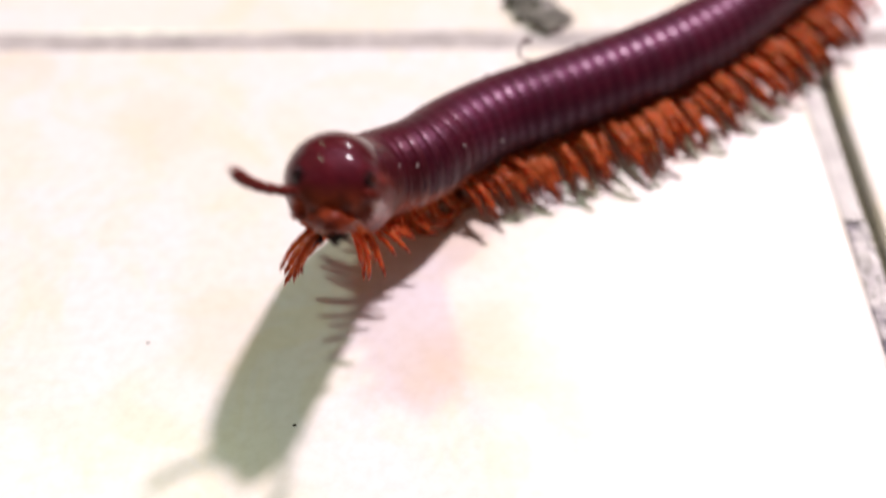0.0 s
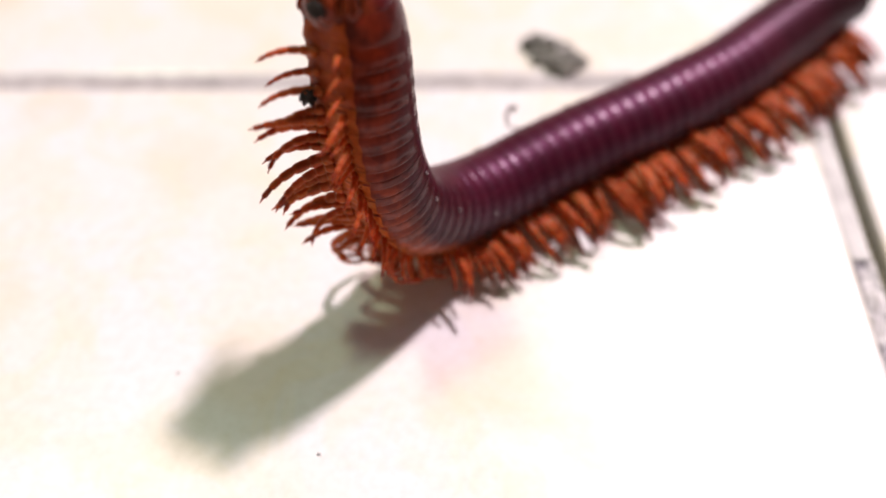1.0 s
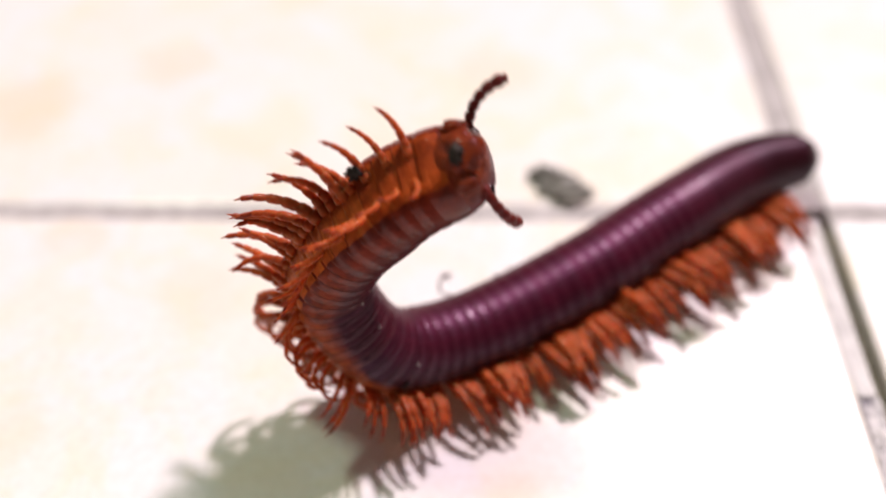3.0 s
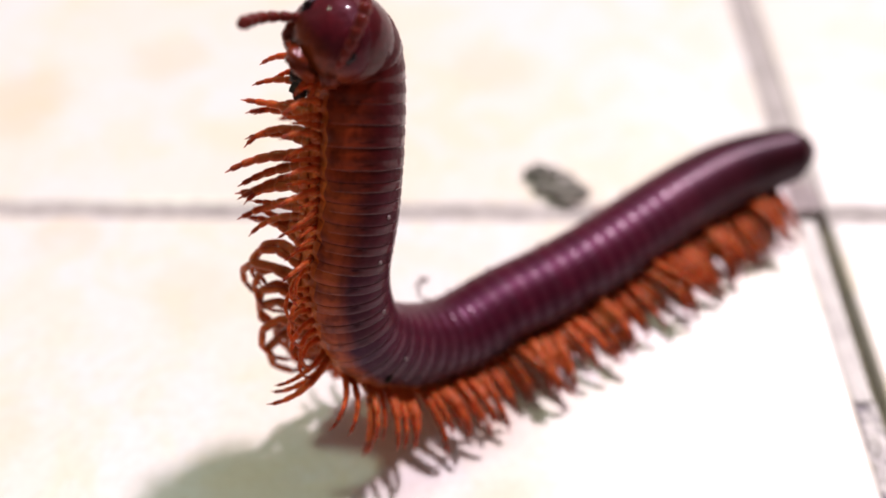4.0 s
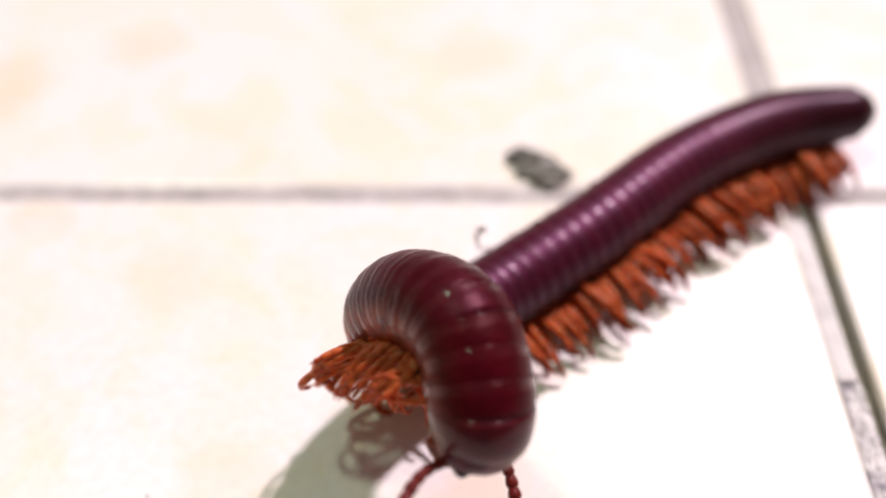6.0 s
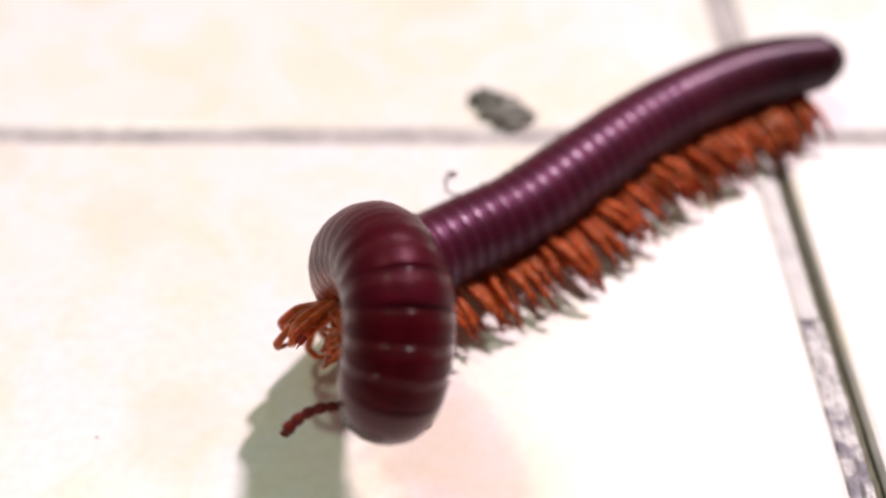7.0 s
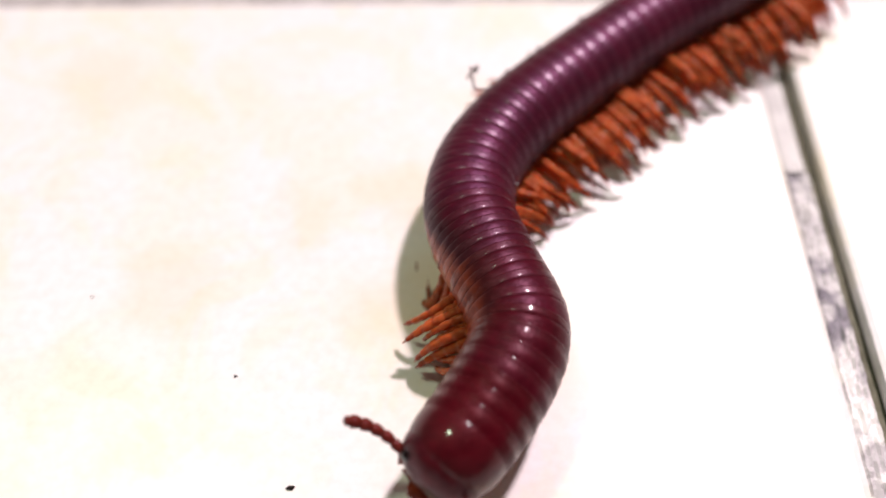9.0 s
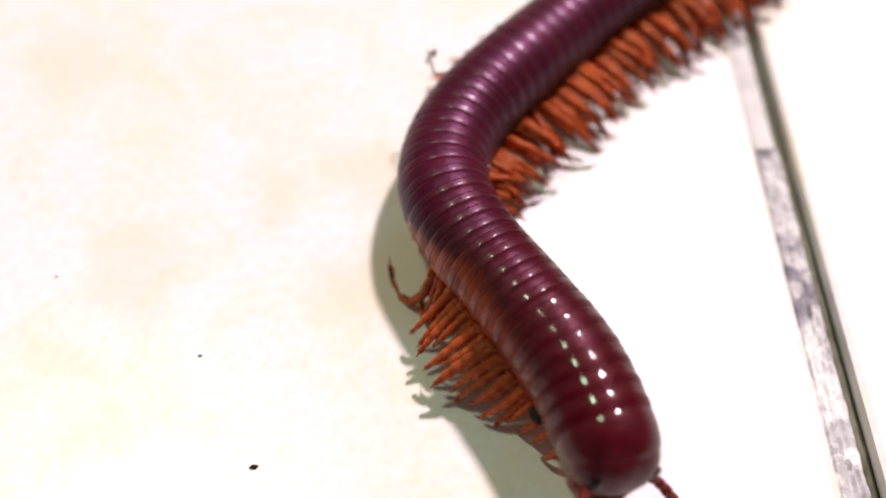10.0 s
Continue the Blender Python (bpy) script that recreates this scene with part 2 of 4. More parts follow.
def slab(name, lo, hi, mat, label, category):
    bm = bmesh.new()
    box(bm, lo, hi)
    ob = new(name, finish(bm, name, [mat], smooth=False))
    return tagged(ob, label, category, kind="structure")


slab("wall_north", (-HALF, HALF, -0.02), (HALF, HALF + 0.1, CEILING), WALL, "plain dark brown painted room wall", "wall")
slab("wall_south", (-HALF, -HALF - 0.1, -0.02), (HALF, -HALF, CEILING), WALL, "plain dark brown painted room wall", "wall")
slab("wall_east", (HALF, -HALF - 0.1, -0.02), (HALF + 0.1, HALF + 0.1, CEILING), WALL, "plain dark brown painted room wall", "wall")
slab("wall_west", (-HALF - 0.1, -HALF - 0.1, -0.02), (-HALF, HALF + 0.1, CEILING), WALL, "plain dark brown painted room wall", "wall")
slab("ceiling", (-HALF - 0.1, -HALF - 0.1, CEILING), (HALF + 0.1, HALF + 0.1, CEILING + 0.1), CEIL, "plain dark brown painted ceiling", "ceiling")


def ceiling_lamp(place, radius, depth, colour, label):
    root = tagged(new("ceiling_lamp"), label, "lamp")
    root.location = (place[0], place[1], CEILING)
    bm = bmesh.new()
    prof = [(0.001, 0), (radius * 1.25, 0), (radius * 1.25, -depth * 0.45), (radius * 1.12, -depth * 0.55), (0.001, -depth * 0.55)]
    loft(bm, [[(r * math.cos(a), r * math.sin(a), z) for a in [2 * math.pi * k / 32 for k in range(32)]] for r, z in prof])
    part("housing", finish(bm, "housing", [METAL]), root)
    bm = bmesh.new()
    prof = [(0.001, -depth * 0.555), (radius, -depth * 0.56), (radius * 0.98, -depth * 0.75), (radius * 0.7, -depth * 0.86), (0.001, -depth * 0.9)]
    loft(bm, [[(r * math.cos(a), r * math.sin(a), z) for a in [2 * math.pi * k / 32 for k in range(32)]] for r, z in prof])
    part("diffuser", finish(bm, "diffuser", [glow("diffuser_glow", colour, 1.5)]), root, "glowing white diffuser")


ceiling_lamp(BULB, 0.05, CEILING - BULB.z - 0.004, (1.0, 0.9, 0.88), "small round lit ceiling lamp with white housing")
ceiling_lamp(PANEL, 0.13, CEILING - PANEL.z - 0.004, (0.9, 1.0, 0.9), "broad round lit ceiling lamp with white housing")


# ---- the floor: bed, tiles, joints ----
TILE_SIZE = 0.30
floor = slab("floor", (-HALF, -HALF, -0.03), (HALF, HALF, -0.0022), GROUT, "cream glazed ceramic floor tiles with dirty grout joints", "floor")


def tile_mesh(x0, y0, x1, y1):
    bm = bmesh.new()
    box(bm, (x0, y0, -0.0021), (x1, y1, 0.0), 0.0008)
    return finish(bm, "tile", [TILE], smooth=False)


XL, XR = -2.85 * MM, 0.9 * MM      # the wide joint beside the near tile
YN, YF = -1.0 * MM, 1.1 * MM    # the narrow joint behind it
spans_x = [(XL - TILE_SIZE * (i + 1) - 2.0 * MM * i, XL - TILE_SIZE * i - 2.0 * MM * i) for i in range(6)][::-1]
spans_x += [(XR + (TILE_SIZE + 2.0 * MM) * i, XR + TILE_SIZE + (TILE_SIZE + 2.0 * MM) * i) for i in range(6)]
spans_y = [(YN - TILE_SIZE * (i + 1) - 2.0 * MM * i, YN - TILE_SIZE * i - 2.0 * MM * i) for i in range(6)][::-1]
spans_y += [(YF + (TILE_SIZE + 2.0 * MM) * i, YF + TILE_SIZE + (TILE_SIZE + 2.0 * MM) * i) for i in range(6)]
for ax, bx in spans_x:
    for ay, by in spans_y:
        ax2, bx2, ay2, by2 = max(ax, -HALF), min(bx, HALF), max(ay, -HALF), min(by, HALF)
        if bx2 - ax2 > 0.01 and by2 - ay2 > 0.01:
            part("tile", tile_mesh(ax2, ay2, bx2, by2), floor)


def joint_filler(name, x0, x1, y0, y1, nx, ny, z, rough, mat, seed):
    """Crumbly filler in a joint, an uneven sheet with depth."""
    bm = bmesh.new()
    top = [[bm.verts.new((x0 + (x1 - x0) * i / nx, y0 + (y1 - y0) * j / ny,
                          z + rough * (noise.noise((i * 0.9 + seed, j * 0.33, 0)) + 0.6 * noise.noise((i * 2.3, j * 1.1 + seed, 5))) - (rough * 1.5 if i in (0, nx) and nx > 3 else 0)))
            for i in range(nx + 1)] for j in range(ny + 1)]
    for j in range(ny):
        for i in range(nx):
            bm.faces.new((top[j][i], top[j][i + 1], top[j + 1][i + 1], top[j + 1][i]))
    under = bm.verts[:]
    bmesh.ops.extrude_face_region(bm, geom=bm.faces[:])
    for v in under:
        v.co.z = -0.00215
    bmesh.ops.recalc_face_normals(bm, faces=bm.faces[:])
    return part(name, finish(bm, name, [mat], smooth=False), floor)


tagged(joint_filler("crumbled_joint", XL - 0.1 * MM, -0.25 * MM, -0.30, -0.027, 9, 560, -0.00032, 0.00036, CHIPS, 3.0), "pale crumbled grout along the tile edge")
tagged(joint_filler("crumbled_joint", XL - 0.1 * MM, -0.75 * MM, -0.027, YN, 9, 60, -0.00008, 0.00010, SOUND, 5.0), "sound whitish grout beside the tile corner")
joint_filler("grout_groove", -0.8 * MM, XR, -0.30, YN, 4, 300, -0.0014, 0.0002, GROUT, 31.0)
joint_filler("grout_joint", -0.30, XL, YN - 0.6 * MM, YF + 0.6 * MM, 300, 5, -0.00012, 0.00008, GROUT_PALE, 9.0)
joint_filler("grout_joint", XR, 0.30, YN - 0.6 * MM, YF + 0.6 * MM, 300, 5, -0.00012, 0.00008, GROUT_PALE, 14.0)
joint_filler("grout_joint", XL + 0.05 * MM, XR - 0.05 * MM, YF, 0.30, 4, 300, -0.0003, 0.00012, GROUT_PALE, 21.0)


# ---- specks and debris on the tiles ----
def lump(name, place, sx, sy, sz, seed, mat, label, category="debris"):
    bm = bmesh.new()
    bmesh.ops.create_icosphere(bm, subdivisions=3, radius=1.0)
    for v in bm.verts:
        k = 1 + 0.55 * noise.noise(v.co * 1.3 + Vector((seed, 0, 0))) + 0.25 * noise.noise(v.co * 3.1 + Vector((0, seed, 0)))
        v.co = Vector((v.co.x * sx, v.co.y * sy, max(v.co.z, -0.55) * sz)) * k
    low = min(v.co.z for v in bm.verts)
    for v in bm.verts:
        v.co.z -= low
    ob = new(name, finish(bm, name, [mat]))
    ob.location = (place[0], place[1], 0)
    return tagged(ob, label, category)


def debris_clump():
    """A dried curl of dirt: a dark crumbly rim, thickest at one end, round a pale middle."""
    root = tagged(new("debris_clump"), "small dark grey curl of crumbled dirt on tile", "debris")
    root.location = (-0.0330, 0.0052, 0)
    rnd = random.Random(5)
    ob = lump("crumb", (0.2 * MM, -0.1 * MM), 3.1 * MM, 1.6 * MM, 0.35 * MM, 8.8, GROUT, "", "")
    ob.rotation_euler = (0, 0, radians(-38))
    ob.parent = root
    for k in range(34):
        a = k / 34 * 2 * math.pi
        r = rnd.uniform(0.5, 1.08)
        u, v = 3.3 * r * math.cos(a) + 0.3, 1.75 * r * math.sin(a)
        big = 1.25 + 0.40 * math.cos(a) - (0.35 if 0.5 < a < 1.7 else 0.0)
        c, d = math.cos(radians(-38)), math.sin(radians(-38))
        ob = lump("crumb", ((u * c - v * d) * MM, (u * d + v * c) * MM), big * rnd.uniform(0.6, 1.1) * MM, big * rnd.uniform(0.5, 0.9) * MM, rnd.uniform(0.4, 0.9) * MM, k * 3.7, GROUT_PALE if k % 5 == 4 else DEBRIS, "", "")
        ob.parent = root


debris_clump()
SPECKS = [(-57.5, -49.4, 0.13), (-51.9, -59.8, 0.26), (-71.9, -40.9, 0.10)]
for k, (sx, sy, sr) in enumerate(SPECKS):
    ob = lump("dirt_speck", (sx * MM, sy * MM), sr * 1.3 * MM, sr * 0.7 * MM, sr * 0.6 * MM, k * 5.1, GRIT, "tiny black dirt speck lying on tile", "speck")
    ob["group"] = "dirt specks"


# ---- the millipede ----
RINGS = 54
RADIUS = 4.3 * MM
HEAD_LENGTH = 3.6 * MM
SPAN = 96.0 * MM
PITCH = (SPAN - HEAD_LENGTH - 3.6 * MM) / RINGS
millipede = tagged(new("millipede"), "glossy maroon millipede with orange legs rearing on floor tiles", "millipede")


def girth(i):
    """Share of the full radius at ring i from the head."""
    front = min(1.0, 0.965 + 0.009 * i)
    tail = (RINGS + 0.6 - i) / 8.0
    return front * (1.0 if tail > 1 else 0.70 + 0.30 * math.sin(tail * math.pi / 2))


def ring_mesh(r, p, front, collar, bulge):
    """One body ring: a broad hind band, a groove, and a narrower fore band that slides into the ring before it."""
    prof = [(-0.66, 0.93), (-0.64, 0.972), (-0.61, 0.996), (-0.57, 1.006), (-0.51, 1.005), (-0.38, 1.003), (-0.26, 1.002), (-0.19, 0.994), (-0.155, 0.982), (-0.12, 0.982), (-0.085, 0.994), (0.0, 1.001),
            (0.12, 1.004), (0.26, 0.999), (0.36, 0.990), (0.8, 0.976), (1.05, 0.94)]
    if bulge > 1:
        # the broad foremost rings swell singly, without a suture
        prof = [(-0.66, 0.93), (-0.648, 0.972), (-0.62, 0.998), (-0.58, 1.009), (-0.53, 1.010), (-0.46, 1.004), (-0.34, 1.003), (-0.10, 1.008), (0.10, 1.007), (0.24, 1.001), (0.38, 0.992), (0.8, 0.978), (1.05, 0.94)]
    prof = [(y, k if k < 0.975 else 0.990 + (k - 0.990) * min(bulge, 1.0)) for y, k in prof]
    if collar:
        prof = [(-0.66, 0.90), (-0.62, 0.985), (-0.4, 1.0), (0.0, 0.995), (0.35, 0.975), (0.7, 0.935), (1.0, 0.875), (1.25, 0.79), (1.38, 0.71), (1.39, 0.64)]
    n = 30
    bm = bmesh.new()
    loops = []
    for y, k in prof:
        lp = []
        for j in range(n):
            a = 2 * math.pi * j / n
            x, z = math.sin(a) * r * k, math.cos(a) * r * k
            flat = -0.80 * r * k
            if z < flat:
                z = flat + 0.22 * (z - flat)
            if z < -0.6 * r and abs(x) < 0.7 * r:
                z += 0.28 * MM * noise.noise(Vector((x * 900, y * 2.0 + r * 3000, 0.3)))
            # the collar reaches forward over the head like a shield
            shield = max(0.0, y) * (0.5 + 0.5 * math.cos(a)) * 0.45 * MM if collar else 0.0
            lp.append((x, y * p + shield, z))
        loops.append(lp)
    loft(bm, loops, mat=0)
    for f in bm.faces:
        c = f.calc_center_median()
        if c.z < -0.765 * r:
            f.material_index = 2
        elif not collar and (c.y < -0.6 * p or (bulge <= 1 and -0.165 * p < c.y < -0.11 * p)):
            f.material_index = 3
        elif c.y > -0.11 * p and not collar:
            f.material_index = 1
    # small stink-gland pore on each flank
    for s in (-1, 1):
        for v in bm.verts:
            if abs(v.co.z + 0.18 * r) < 0.12 * r and v.co.x * s > 0.9 * r and -0.35 * p < v.co.y < -0.2 * p:
                v.co.x -= s * 0.035 * r
    bmesh.ops.recalc_face_normals(bm, faces=bm.faces[:])
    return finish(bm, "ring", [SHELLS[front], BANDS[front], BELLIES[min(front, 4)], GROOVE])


TURNS = (14, -2, -14, -25, -36, -48, -62)
SHARES = (0.13, 0.15, 0.19, 0.17, 0.15, 0.13, 0.08)
CURLS = (-0.12, -0.06, 0.14, 0.40, 0.66, 0.86, 1.0)


def leg_steps(length, bend, curl):
    """The seven pieces of a leg: it droops by bend and hooks backwards by curl degrees."""
    for turn, share, c in zip(TURNS, SHARES, CURLS):
        a, w = radians(turn * bend), radians(-curl * c)
        yield length * share, Vector((math.cos(a) * math.cos(w), math.sin(w), math.sin(a) * math.cos(w)))


def leg_reach(length, bend, curl):
    """How far out and how far down the claw lies from the hip."""
    tip = sum((d * way for d, way in leg_steps(length, bend, curl)), Vector())
    return tip.x, tip.z


def leg_mesh(length, bend, curl, side, thick=0.58 * MM):
    """A jointed leg of six pieces and a claw, from its hip outwards and down."""
    bm = bmesh.new()
    at, pts, rad = Vector(), [], []
    for k, (d, way) in enumerate(leg_steps(length, bend, curl)):
        w = thick * (1.0 - 0.12 * k)
        for q, kk, tip in ((0.0, 0.86, 0.7), (0.25, 1.0, 0.55), (0.75, 1.03, 0.3), (0.97, 0.87, 0.08)):
            p = at + way * d * q
            pts.append((side * p.x, p.y, p.z))
            rad.append(w * (tip if k == 6 else kk))
        at = at + way * d
    faces = tube(bm, pts, rad, 8)
    for f in faces[8 * 20:]:
        f.material_index = 1
    bmesh.ops.recalc_face_normals(bm, faces=bm.faces[:])
    return finish(bm, "leg", [LEG, LEG_TIP])


def head_mesh():
    """A domed brow tucked under the collar, the face sloping down and back to the mouth."""
    r, n = RADIUS, 32
    bm = bmesh.new()
    loops = []
    for q in range(15):
        w = math.pi * (q + 0.25) / 14.5
        y, k = 0.5 - 2.6 * math.cos(w), math.sin(w)
        lp = []
        for j in range(n):
            a = 2 * math.pi * j / n
            x, z = math.sin(a) * r * 0.88 * k, math.cos(a) * r * (0.86 if math.cos(a) > 0 else 0.78) * k
            x *= 1.0 - 0.10 * max(0.0, -z / r)
            # a shallow furrow down the brow, cheeks a little pinched
            dip = 0.10 * math.exp(-(x / (0.5 * MM)) ** 2) * max(0.0, y - 0.8) / 3
            wrinkle = 1 + 0.035 * noise.noise(Vector((x, y * MM, z)) * 900) + 0.02 * noise.noise(Vector((x, y * MM, z)) * 2400)
            lp.append((x * wrinkle, (y * wrinkle - dip - 0.25 * max(0.0, -z / r)) * MM, z * wrinkle - 0.30 * MM))
        loops.append(lp)
    loft(bm, loops)
    bmesh.ops.recalc_face_normals(bm, faces=bm.faces[:])
    return finish(bm, "head", [HEAD])


def antenna_mesh(side):
    """Seven beads, a little clubbed towards the blunt tip, in a lazy hook."""
    bm = bmesh.new()
    at, pts, rad = Vector(), [], []
    for k, (size, long) in enumerate(((0.44, 0.7), (0.46, 1.0), (0.48, 1.0), (0.50, 1.0), (0.54, 1.0), (0.57, 0.95), (0.42, 0.4))):
        turn = radians(side * (26 - 11 * k))
        way = Vector((math.sin(turn), math.cos(turn), 0.10 * (k - 2))).normalized()
        for q, kk in ((0.0, 0.68), (0.14, 0.84), (0.45, 0.97), (0.72, 1.0), (0.90, 0.86), (0.99, 0.70)):
            pts.append((at + way * long * q) * MM)
            rad.append(size * kk * MM)
        at = at + way * long
    rad[-1] *= 0.45
    tube(bm, pts, rad, 10)
    bmesh.ops.recalc_face_normals(bm, faces=bm.faces[:])
    return finish(bm, "antenna", [ANTENNA])


def blob_mesh(name, sx, sy, sz, seed, mat, rough=0.15):
    bm = bmesh.new()
    bmesh.ops.create_icosphere(bm, subdivisions=3, radius=1.0)
    for v in bm.verts:
        k = 1 + rough * noise.noise(v.co * 2.0 + Vector((seed, 0, 0)))
        v.co = Vector((v.co.x * sx * k, v.co.y * sy * k, v.co.z * sz * k)) * MM
    return finish(bm, name, [mat])


def tail_mesh(r):
    """The blunt end piece, with two valves."""
    bm = bmesh.new()
    prof = [(0.9, 0.92), (0.2, 0.985), (-0.6, 0.965), (-1.5, 0.88), (-2.3, 0.74), (-3.0, 0.55), (-3.5, 0.33), (-3.75, 0.14), (-3.8, 0.03)]
    n = 26
    loft(bm, [[(math.sin(2 * math.pi * j / n) * r * k, y * MM, math.cos(2 * math.pi * j / n) * r * k * (1 if math.cos(2 * math.pi * j / n) > 0 else 0.86)) for j in range(n)] for y, k in prof])
    bmesh.ops.recalc_face_normals(bm, faces=bm.faces[:])
    return finish(bm, "tail_piece", [SHELL])


RING_OBS, LEG_OBS = [], []


def build_millipede():
    shared = {}
    # straight forelegs, hooked middle legs, long walking legs
    sizes = [((6.4 + 0.5 * k) * MM, 0.3 + 0.3 * k, 5 + 22 * k) for k in range(3)] + [((10.6 + 0.6 * k) * MM, 0.25 + 0.15 * k, 150 + 22 * k) for k in range(3)]
    sizes += [((10.0 + 0.5 * k) * MM, 1.0 + 0.2 * k, -14 + 18 * k) for k in range(3)]
    leg_shapes = {(s, k): leg_mesh(*sizes[k], s, (0.56, 0.54, 0.62)[k // 3] * MM) for s in (-1, 1) for k in range(9)}
    rnd = random.Random(11)
    for i in range(RINGS):
        g = girth(i)
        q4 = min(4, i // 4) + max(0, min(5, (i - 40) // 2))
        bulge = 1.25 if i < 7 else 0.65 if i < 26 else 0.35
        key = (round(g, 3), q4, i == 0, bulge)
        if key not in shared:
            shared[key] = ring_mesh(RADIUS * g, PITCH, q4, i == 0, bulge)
        ring = part("body_ring", shared[key], millipede)
        RING_OBS.append(ring)
        if i == 0 or i >= RINGS - 2:
            continue
        pairs = (0.15,) if i < 4 else (-0.30, 0.28) if i < 16 else (-0.45, -0.08, 0.29)
        for q in pairs:
            for s in (-1, 1):
                kind = 0 if i < 12 else 3 if i < (20 if s > 0 else 16) else 6
                shape = min(rnd.randrange(3), 0 if 12 <= i < 14 else 2) + kind
                big = g * rnd.uniform(0.82, 1.14) * (0.80 if i < 4 else 1.0) * ((0.64 if i < 10 else 0.54) if i < 16 and s < 0 else 1.08 if 12 <= i < 16 else 1.0) * (1.03 - 0.04 * (i - 15) if 16 <= i < 20 and s > 0 else 0.70 if i >= 16 and s > 0 else 0.66 + 0.034 * (i - 15) if 15 < i < 26 else 1.0)
                leg = part("leg", leg_shapes[(s, shape)], ring)
                leg.scale = (big,) * 3
                hip = Vector((s * 0.26 * RADIUS * g, q * PITCH, -0.80 * RADIUS * g))
                rx, rz = leg_reach(*sizes[shape])
                ground = math.degrees(math.asin(max(-0.9, min(0.9, (-5.3 * MM - hip.z) / (big * math.hypot(rx, rz)))))) - math.degrees(math.atan2(rz, rx))
                LEG_OBS.append((leg, i + 0.5 - q, s, hip, rnd.uniform(-1, 1), rnd.uniform(0, 1), ground))
    head = part("head", head_mesh(), millipede, "glossy red-brown rounded head")
    tail = part("tail_piece", tail_mesh(RADIUS * girth(RINGS - 1) * 0.98), millipede)
    feelers = []
    for s in (-1, 1):
        a = part("antenna", antenna_mesh(s), head, "beaded red-brown antenna")
        a.location = (s * 2.5 * MM, 1.95 * MM, -0.75 * MM)
        feelers.append((a, s))
        e = part("eye", blob_mesh("eye", 0.55, 0.6, 0.75, s, EYE, 0.3), head, "black eye patch")
        e.location = (s * 2.6 * MM, 1.95 * MM, 0.35 * MM)
        j = part("mandible", blob_mesh("mandible", 0.7, 1.3, 1.0, s * 3, FACE, 0.45), head, "amber cheek and jaw")
        j.location = (s * 2.5 * MM, 1.0 * MM, -2.1 * MM)
    lip = part("mouth_plate", blob_mesh("mouth_plate", 1.7, 1.7, 1.0, 4.0, FACE, 0.5), head)
    lip.location = (0, 1.6 * MM, -3.0 * MM)
    g = part("grit", blob_mesh("grit", 0.75, 0.6, 0.7, 12.0, GRIT, 0.8), head, "black grit caught below the mouth")
    g.location = (-0.5 * MM, 1.3 * MM, -3.9 * MM)
    # grit stuck between the forelegs, and a stray fibre on the back
    g = part("grit", blob_mesh("grit", 0.5, 0.7, 0.5, 2.0, GRIT, 1.2), RING_OBS[3], "black grit stuck to the legs")
    g.location = (1.9 * MM, 0, -4.3 * MM)
    g = part("grit", blob_mesh("grit", 0.5, 0.4, 0.4, 6.0, GRIT, 0.9), RING_OBS[18], "black grit stuck to a leg tip")
    g.location = (3.3 * MM, 0, -2.95 * MM)
    bm = bmesh.new()
    loop = [(0.25 * math.sin(k * 0.9) + 0.05 * k, 0.9 * math.sin(k * 0.42) * (1 - k / 30), 0.24 * k * (1 if k < 9 else 0.6) - (0 if k < 12 else 0.22 * (k - 12))) for k in range(19)]
    tube(bm, [(a * MM, b * MM, c * MM) for a, b, c in loop], [0.085 * MM] * len(loop), 6)
    f = part("fibre", finish(bm, "fibre", [FIBRE]), RING_OBS[24], "curled pale stray fibre")
    f.location = (3.3 * MM, 0, 2.6 * MM)
    f.rotation_euler = (0, radians(50), 0)
    f.scale = (1.4,) * 3
    g = part("grit", blob_mesh("grit", 0.25, 0.22, 0.55, 9.0, GRIT, 0.5), RING_OBS[18], "black speck in a flank groove")
    g.location = (-0.965 * RADIUS, -0.2 * PITCH, -0.25 * RADIUS)
    for k, i in enumerate((21, 26, 27, 29, 33, 36)):
        g = part("grit", blob_mesh("grit", 0.16, 0.2, 0.15, 20.0 + k, GRIT, 0.8), RING_OBS[i], "tiny dark grain on the shell")
        a = 0.95 + 0.25 * math.sin(k * 2.3)
        g.location = (RADIUS * math.sin(a), 0.3 * PITCH * math.cos(k * 1.7), RADIUS * math.cos(a))
    for k, i in enumerate((9, 11, 14, 18)):
        g = part("grain", blob_mesh("grain", 0.15, 0.17, 0.14, 30.0 + k, FIBRE, 0.6), RING_OBS[i], "tiny pale grain on the shell")
        a = 1.1 + 0.2 * math.sin(k * 2.9)
        g.location = (-RADIUS * math.sin(a), 0.3 * PITCH * math.cos(k * 1.3), RADIUS * math.cos(a))
    return head, tail, feelers


HEAD_OB, TAIL_OB, FEELERS = build_millipede()

# ---- how it moves: the line of its back at moments, tail to head, in millimetres ----
POSES = []


def crawl(t, *nodes, twist=0.0):
    POSES.append((t, [Vector(p) * MM for p in nodes], twist))


